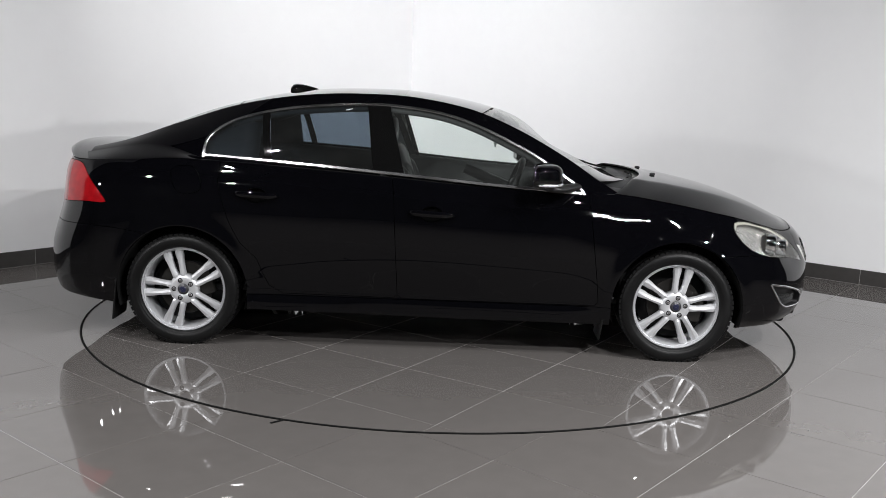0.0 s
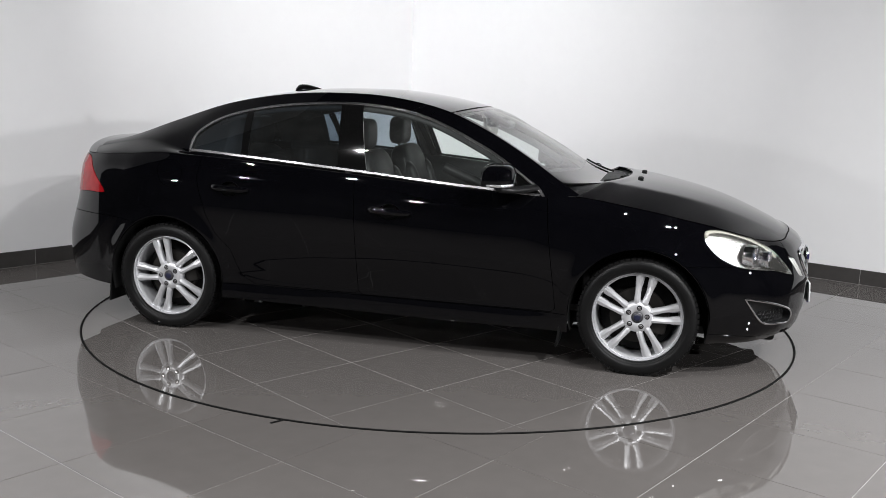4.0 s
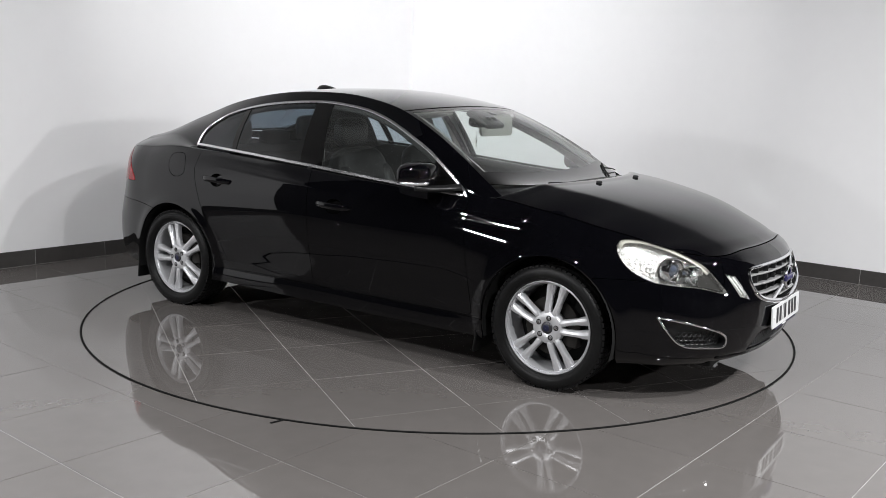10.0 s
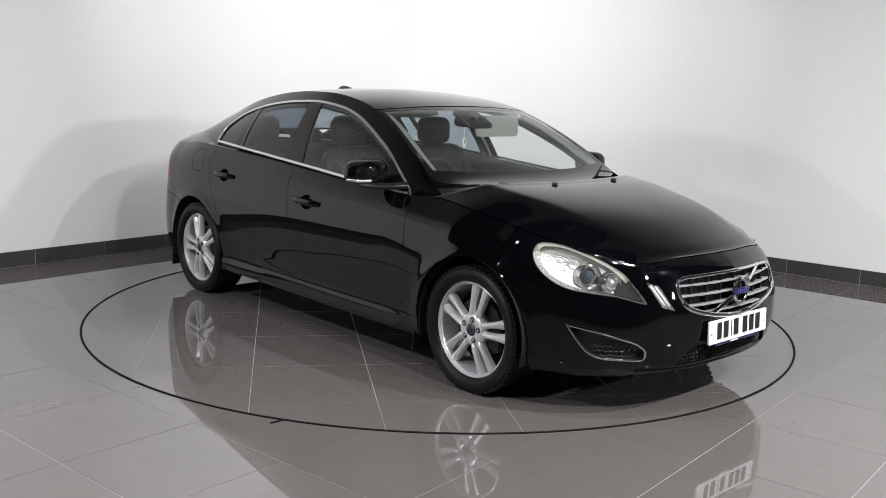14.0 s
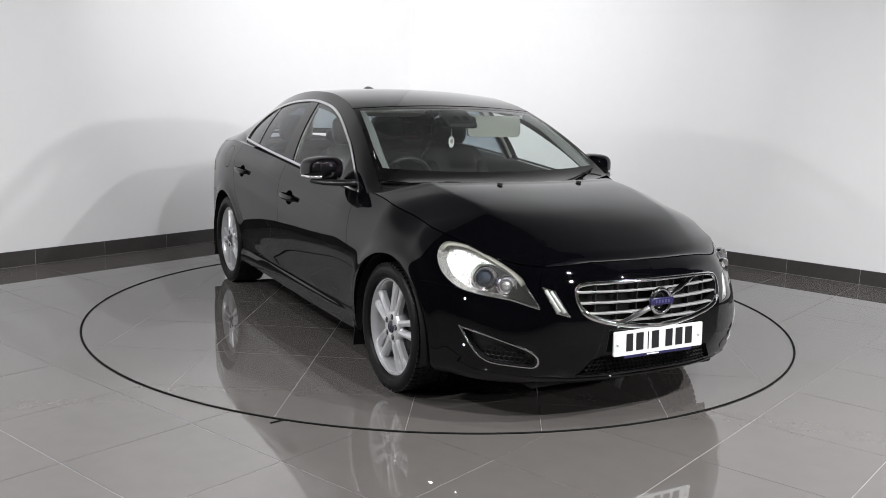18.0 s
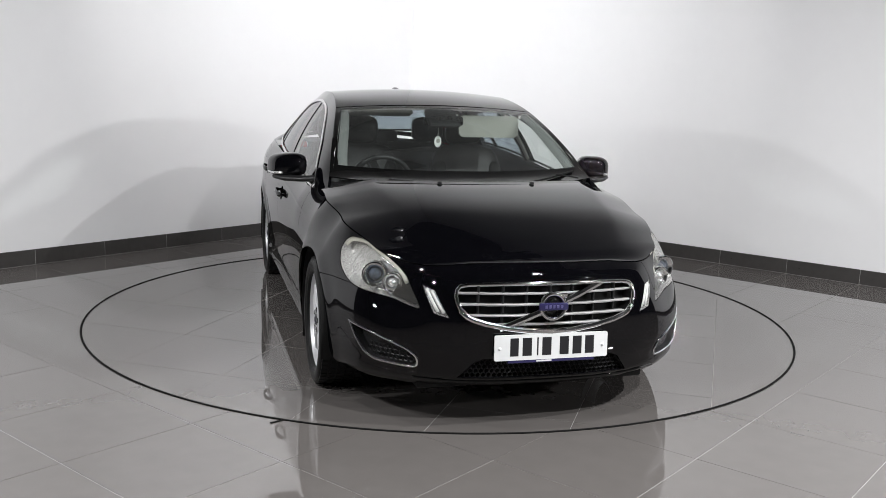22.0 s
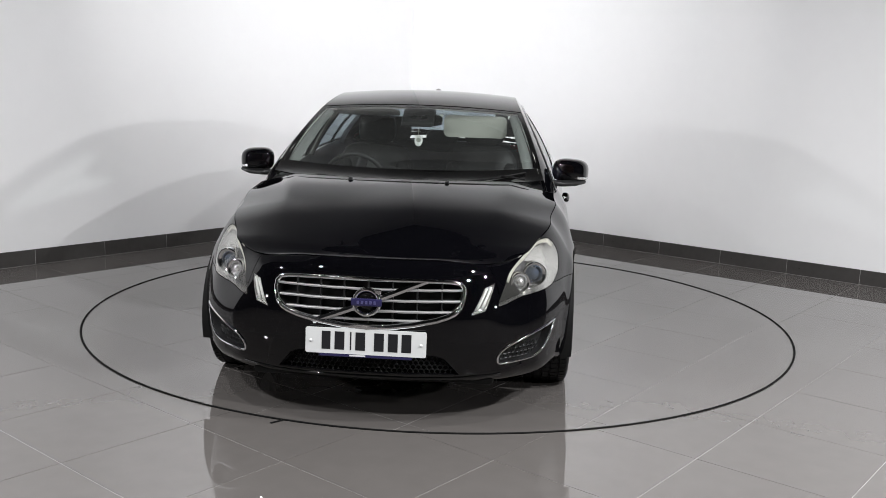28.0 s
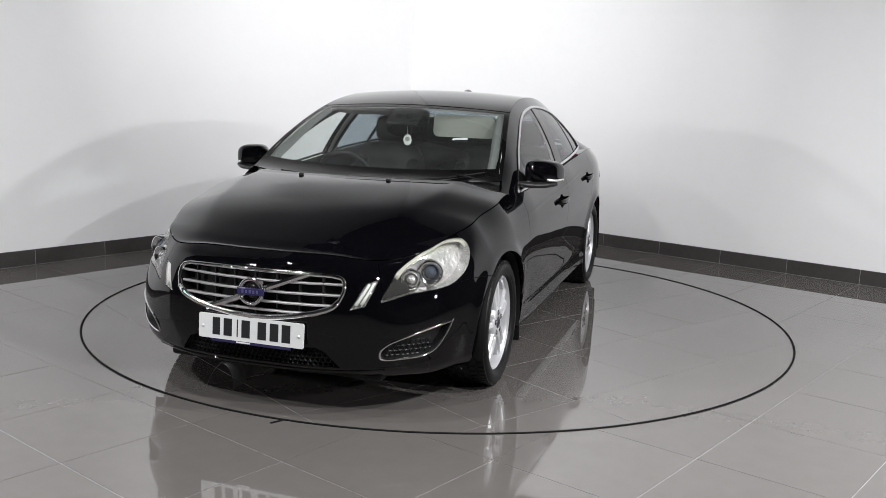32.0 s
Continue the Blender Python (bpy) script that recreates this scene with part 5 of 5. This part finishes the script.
box(bm, 0.003, 0.0042, -0.07, 0.0, -0.065, -0.058, 0.0004, seg=1)
part("strip_mark", bm, PLATE_WHITE, plate, smooth=False)
bm = bmesh.new()
box(bm, -0.03, -0.001, -0.2, 0.2, -0.05, 0.05, 0.004)
part("plate_plinth", bm, TRIM, plate, smooth=False)

# ---- roof fin, washer jets, wipers ----
bm = bmesh.new()
rows = []
for t in (0, 0.08, 0.2, 0.4, 0.6, 0.8, 0.92, 1):
    x = -0.757 - 0.185 * t
    h = 0.057 * min(1, (t + 0.02) ** 0.75 * 1.25) * (1 if t < 0.93 else 0.75)
    w = 0.034 * (0.35 + 0.65 * math.sin(math.pi * min(t, 0.75) / 1.5 + 0.2))
    z0 = strip(2.74 + 0.12 * t, 0)[2] - 0.004
    rows.append([bm.verts.new((x, w * math.cos(q), z0 + (h + 0.004) * abs(math.sin(q)) ** 0.9)) for q in (math.pi * i / 12 for i in range(13))])
for a, b in zip(rows, rows[1:]):
    for i in range(12):
        bm.faces.new((a[i], a[i + 1], b[i + 1], b[i]))
bm.faces.new(rows[0])
bm.faces.new(rows[-1])
bmesh.ops.recalc_face_normals(bm, faces=bm.faces[:])
part("roof_aerial", bm, PIANO, car, "black shark-fin aerial", angle=50)
for sd in (1, -1):
    bm = bmesh.new()
    cushion(bm, (1.335, 0.253 * sd, 1.002), (0.017, 0.012, 0.009), 0.7, n=16)
    part("washer_jet", bm, TRIM, car, "small black washer jet")
for w0, w1, u0, u1 in ((-0.62, 0.1, 1.012, 1.02), (0.42, 0.88, 1.045, 1.11)):
    wiper = bmesh.new()
    pts = [Vector(strip(u0 + (u1 - u0) * t, w0 + (w1 - w0) * t, -0.012)) for t in (0, 0.2, 0.4, 0.6, 0.8, 1)]
    sweep(wiper, pts, [Vector((0.5, 0, 0.86))] * 6, [(-0.003, -0.008), (-0.005, 0.0), (0, 0.004), (0.005, 0.0), (0.003, -0.008)])
    bmesh.ops.recalc_face_normals(wiper, faces=wiper.faces[:])
    blade = part("wiper", wiper, UNDER, car, "black wiper blade and arm", angle=40)
    bm = bmesh.new()
    a = Vector(strip(1.025, w0 + 0.62 * (w1 - w0) if w0 < 0 else w1 - 0.02, -0.012))
    sweep(bm, [a, a * 0.6 + pts[3] * 0.4 + Vector((0, 0, 0.006)), pts[3] + Vector((0, 0, 0.006))], [Vector((0.5, 0, 0.86))] * 3, round_section(0.011, 0.007, 8))
    part("wiper_arm", bm, UNDER, blade)
# ---- interior ----
def seat_back(bm, x, y, z, h, lean, wide=0.25):
    m = pose(x, y, z, 0, -lean, 0)
    cushion(bm, (0, 0, h / 2), (0.075, wide, h / 2), 0.5, m, 24)
    for q in (-1, 1):
        cushion(bm, (0.03, q * wide * 0.78, h * 0.42), (0.075, 0.055, h * 0.38), 0.6, m, 16)


for y in (-0.37, 0.37):
    bm = bmesh.new()
    cushion(bm, (0.12, y, 0.52), (0.27, 0.255, 0.09), 0.5, n=24)
    for q in (-1, 1):
        cushion(bm, (0.12, y + 0.215 * q, 0.56), (0.26, 0.05, 0.07), 0.6, n=16)
    seat = part("front_seat", bm, LEATHER, car, "black leather front seat")
    bm = bmesh.new()
    seat_back(bm, -0.14, y, 0.52, 0.6, 16)
    part("backrest", bm, LEATHER, seat)
    bm = bmesh.new()
    cushion(bm, (-0.335, y, 1.19), (0.055, 0.13, 0.095), 0.55, n=24)
    part("headrest", bm, LEATHER, seat)
    for q in (-0.06, 0.06):
        bm = bmesh.new()
        lathe(bm, [(0.006, -0.06), (0.006, 0.06)], 10, pose(-0.325, y + q, 1.1, 90, 0, 0))
        part("headrest_post", bm, CHROME, seat)
bm = bmesh.new()
cushion(bm, (-0.92, 0, 0.5), (0.28, 0.66, 0.1), 0.4, n=28)
bench = part("rear_bench", bm, LEATHER, car, "black leather rear bench")
bm = bmesh.new()
cushion(bm, (0, 0, 0.28), (0.08, 0.64, 0.3), 0.4, pose(-1.16, 0, 0.52, 0, -24, 0), 28)
part("backrest", bm, LEATHER, bench)
for y in (-0.38, 0, 0.38):
    bm = bmesh.new()
    cushion(bm, (-1.37, y, 1.15 if y else 1.09), (0.055, 0.13, 0.1 if y else 0.06), 0.55, n=20)
    part("headrest", bm, LEATHER, bench)
bm = bmesh.new()
box(bm, -1.95, -1.4, -0.55, 0.55, 1.02, 1.035, 0.004)
part("parcel_shelf", bm, DASH, car, "dark grey parcel shelf", smooth=False)
bm = bmesh.new()
cushion(bm, (0.98, 0, 0.86), (0.3, 0.73, 0.12), 0.35, n=32)
cushion(bm, (0.74, -0.37, 0.93), (0.14, 0.2, 0.065), 0.6, n=24)
dash = part("dashboard", bm, DASH, car, "dark grey soft dashboard")
bm = bmesh.new()
box(bm, 0.2, 0.8, -0.12, 0.12, 0.4, 0.72, 0.04)
part("centre_console", bm, DASH, dash, angle=40)
wheel_pose = pose(0.46, -0.38, 0.9, 0, -68, 0)
bm = bmesh.new()
n = 40
sweep(bm, [wheel_pose @ Vector((0.185 * math.cos(2 * math.pi * i / n), 0.185 * math.sin(2 * math.pi * i / n), 0)) for i in range(n)], [wheel_pose.to_3x3() @ Vector((0, 0, 1))] * n, round_section(0.03, 0.034, 10), closed=True)
steer = part("steering_wheel", bm, LEATHER, car, "black leather steering wheel")
bm = bmesh.new()
cushion(bm, (0, 0, -0.01), (0.07, 0.08, 0.03), 0.6, wheel_pose, 20)
part("airbag_boss", bm, LEATHER, steer)
for a in (0, 90, 270):
    bm = bmesh.new()
    box(bm, 0.05, 0.18, -0.018, 0.018, -0.012, 0.004, 0.005, wheel_pose @ pose(0, 0, 0, 0, 0, a + 180))
    part("steering_spoke", bm, SATIN, steer, angle=40)
bm = bmesh.new()
lathe(bm, [(0.03, -0.3), (0.035, -0.02)], 16, wheel_pose @ pose(0, 0, 0, 90, 0, 0) @ Matrix.Diagonal((1, -1, 1, 1)))
part("steering_column", bm, TRIM, steer)
# rear-view mirror, sensor pod and card hung from it
bm = bmesh.new()
cushion(bm, (0.4, 0.02, 1.285), (0.03, 0.125, 0.036), 0.5, pose(0, 0, 0), 24)
rear_mirror = part("rear_view_mirror", bm, PIANO, car, "black rear-view mirror")
bm = bmesh.new()
cushion(bm, (0.37, 0.02, 1.285), (0.004, 0.115, 0.03), 0.5, n=20)
part("mirror_glass", bm, CHROME, rear_mirror)
bm = bmesh.new()
box(bm, -0.1, 0.09, -0.1, 0.1, -0.028, 0.012, 0.02, pose(0.44, 0.0, 1.305, 0, 27, 0))
pod = part("sensor_pod", bm, TRIM, car, "black windscreen sensor pod", angle=40)
for y in (-0.03, 0.035):
    bm = bmesh.new()
    lathe(bm, [(0.0005, 0.004), (0.018, 0.003), (0.024, -0.006)], 20, pose(0.47, y, 1.307, 0, 27, 0) @ pose(0, 0, 0, 90, 0, 0))
    part("sensor_eye", bm, PIANO, pod)
bm = bmesh.new()
lathe(bm, [(0.0005, 0.0015), (0.85, 0.0015), (1.0, 0.0), (0.85, -0.0015), (0.0005, -0.0015)], 32, facing(Vector((0.373, -0.005, 1.156)), (0.95, 0.3, 0)) @ Matrix.Diagonal((0.026, 1, 0.036, 1)))
card = part("air_freshener", bm, PAPER, car, "white oval card air freshener on a thread")
bm = bmesh.new()
lathe(bm, [(0.0005, 0.0024), (0.55, 0.0024)], 24, facing(Vector((0.3735, -0.005, 1.161)), (0.95, 0.3, 0)) @ Matrix.Diagonal((0.026, 1, 0.026, 1)))
part("printed_mark", bm, VISOR, card)
bm = bmesh.new()
lathe(bm, [(0.0012, 0), (0.0012, 0.075)], 6, pose(0.373, -0.005, 1.19, 90, 0, 0))
part("thread", bm, PAPER, card)
# sun visors: the passenger's swung down
for y0, y1, down in ((0.145, 0.54, True), (-0.54, -0.145, False)):
    bm = bmesh.new()
    box(bm, -0.008, 0.008, y0, y1, -0.135, 0.0)
    bmesh.ops.bevel(bm, geom=[e for e in bm.edges if abs(e.verts[0].co.x - e.verts[1].co.x) > 0.01], offset=0.035, segments=5, affect="EDGES", profile=0.5)
    visor = part("sun_visor", bm, VISOR, car, "pale grey sun visor" + (", swung down" if down else ", folded up"), angle=40)
    visor.matrix_basis = pose(0.3, 0, 1.318, 0, -4, 0) if down else pose(0.3, 0, 1.335, 0, 78, 0)
    if down:
        for y, w in ((y0 - 0.018, 0.012), (y1 + 0.012, 0.01)):
            bm = bmesh.new()
            box(bm, -0.012, 0.012, y - w, y + w, -0.016, 0.004, 0.004)
            part("visor_clip", bm, PAPER, visor, "white plastic visor clip", angle=40)
# door cards and pillars inside
for sd in (1, -1):
    bm = bmesh.new()
    line = [0.9 - 0.1 * k for k in range(23)]
    rows = [[bm.verts.new((x, (BELT_Y(x) - d) * sd, z)) for d, z in ((0.02, BELT_Z(x) - 0.004), (0.05, BELT_Z(x) - 0.01), (0.075, BELT_Z(x) - 0.05), (0.09, 0.72), (0.13, 0.68), (0.1, 0.62), (0.09, 0.3))] for x in line]
    for a, b in zip(rows, rows[1:]):
        for i in range(6):
            bm.faces.new((a[i], a[i + 1], b[i + 1], b[i]))
    part("door_card", bm, DASH, car, "dark grey door trim")
    for x0, x1, wide in ((-0.17, -0.27, 0.1),):
        bm = bmesh.new()
        pts = [Vector(cabin(x0 + (x1 - x0) * t - 0.07, BELT_Z(x0) + (RAIL_Z(x1) - 0.03 - BELT_Z(x0)) * t, 0.03)) for t in (0, 0.25, 0.5, 0.75, 1)]
        sweep(bm, [(p.x, p.y * sd, p.z) for p in pts], [Vector((0, sd, 0.3))] * 5, round_section(wide, 0.03, 10))
        part("pillar_trim", bm, CLOTH, car, "pale grey inner pillar trim")
        bm = bmesh.new()
        pts = [p - Vector((0.01, 0.025, 0)) for p in pts]
        sweep(bm, [(p.x + 0.05 * (1 - i / 4), p.y * sd, p.z) for i, p in enumerate(pts)], [Vector((0, sd, 0.3))] * 5, round_section(0.045, 0.004, 8))
        part("seat_belt", bm, TRIM, car, "black seat belt webbing")
    bm = bmesh.new()
    pts = [Vector(cabin(x, RAIL_Z(x) - 0.035, 0.035)) for x in (0.9, 0.75, 0.6, 0.45, 0.3, 0.1, -0.2, -0.5, -0.8, -1.1)]
    sweep(bm, [(p.x, p.y * sd, p.z) for p in pts], [Vector((0, sd, 0.5))] * 10, round_section(0.07, 0.03, 10))
    part("rail_trim", bm, CLOTH, car, "pale grey inner roof rail trim")
    # dark frame round the door glass, and the trim behind the quarter pane
    line = [p for p in through_knots(ARC[3:18], 2)]
    bm = bmesh.new()
    pts = [Vector(cabin(x, z - 0.018, 0.032)) for x, z in line]
    sweep(bm, [(p.x, p.y * sd, p.z) for p in pts], [Vector((0, sd, 0.4))] * len(pts), round_section(0.055, 0.022, 10))
    part("door_inner_frame", bm, DASH, car, "dark grey inner door frame")
    bm = bmesh.new()
    rows = []
    for k in range(9):
        x = -0.99 - 0.05 * k
        z0, z1 = BELT_Z(x) - 0.02, RAIL_Z(x) - 0.02
        rows.append([bm.verts.new((p[0], p[1] * sd, p[2])) for p in [cabin(x, z0 + (z1 - z0) * j / 6, 0.035 + 0.05 * (k == 0)) for j in range(7)]])
    for a, b in zip(rows, rows[1:]):
        for j in range(6):
            bm.faces.new((a[j], a[j + 1], b[j + 1], b[j]))
    part("quarter_trim", bm, DASH, car, "dark grey rear quarter trim")
for name, u0, u1, w0, w1, deep, cloth, label in (("front_pillar_trim", 1.14, 1.97, 0.875, 0.95, 0.016, PILLAR, "pale grey windscreen pillar trim"), ("rear_pillar_trim", 3.0, 3.98, 0.76, 0.985, 0.03, DASH, "dark grey rear pillar trim")):
    for sd in (1, -1):
        bm = bmesh.new()
        rows = []
        for k in range(15):
            u = u0 + (u1 - u0) * k / 14
            rows.append([bm.verts.new((p[0], p[1] * sd, p[2])) for p in [strip(u, w0 + (w1 - w0) * j / 4, deep + 0.02 * (j == 0)) for j in range(5)]])
        for a, b in zip(rows, rows[1:]):
            for j in range(4):
                bm.faces.new((a[j], a[j + 1], b[j + 1], b[j]))
        part(name, bm, cloth, car, label)
bm = bmesh.new()
box(bm, -1.3, 1.1, -0.8, 0.8, 0.3, 0.34, 0.01)
part("carpet", bm, LEATHER, car, "black carpet", smooth=False)
bm = bmesh.new()
box(bm, 1.08, 1.12, -0.8, 0.8, 0.3, 0.93, 0.01)
part("bulkhead", bm, UNDER, car, smooth=False)
bm = bmesh.new()
box(bm, -1.32, -1.28, -0.72, 0.72, 0.3, 1.0, 0.01)
part("rear_bulkhead", bm, UNDER, car, smooth=False)


# ---- what turns ----
def heading(t):
    return -1.203 - 3.2821 * t - 0.001826 * t * t


def motions():
    rows, table = [], []
    for k in range(0, 33):
        h = math.radians(heading(k))
        x = math.cos(h) * CAR_X - math.sin(h) * CAR_Y
        y = math.sin(h) * CAR_X + math.cos(h) * CAR_Y
        rows.append((float(k), pose(x, y, 0, 0, 0, heading(k))))
        table.append((float(k), pose(0, 0, 0, 0, 0, heading(k))))
    walk(car, rows)
    walk(turntable, table)


motions()
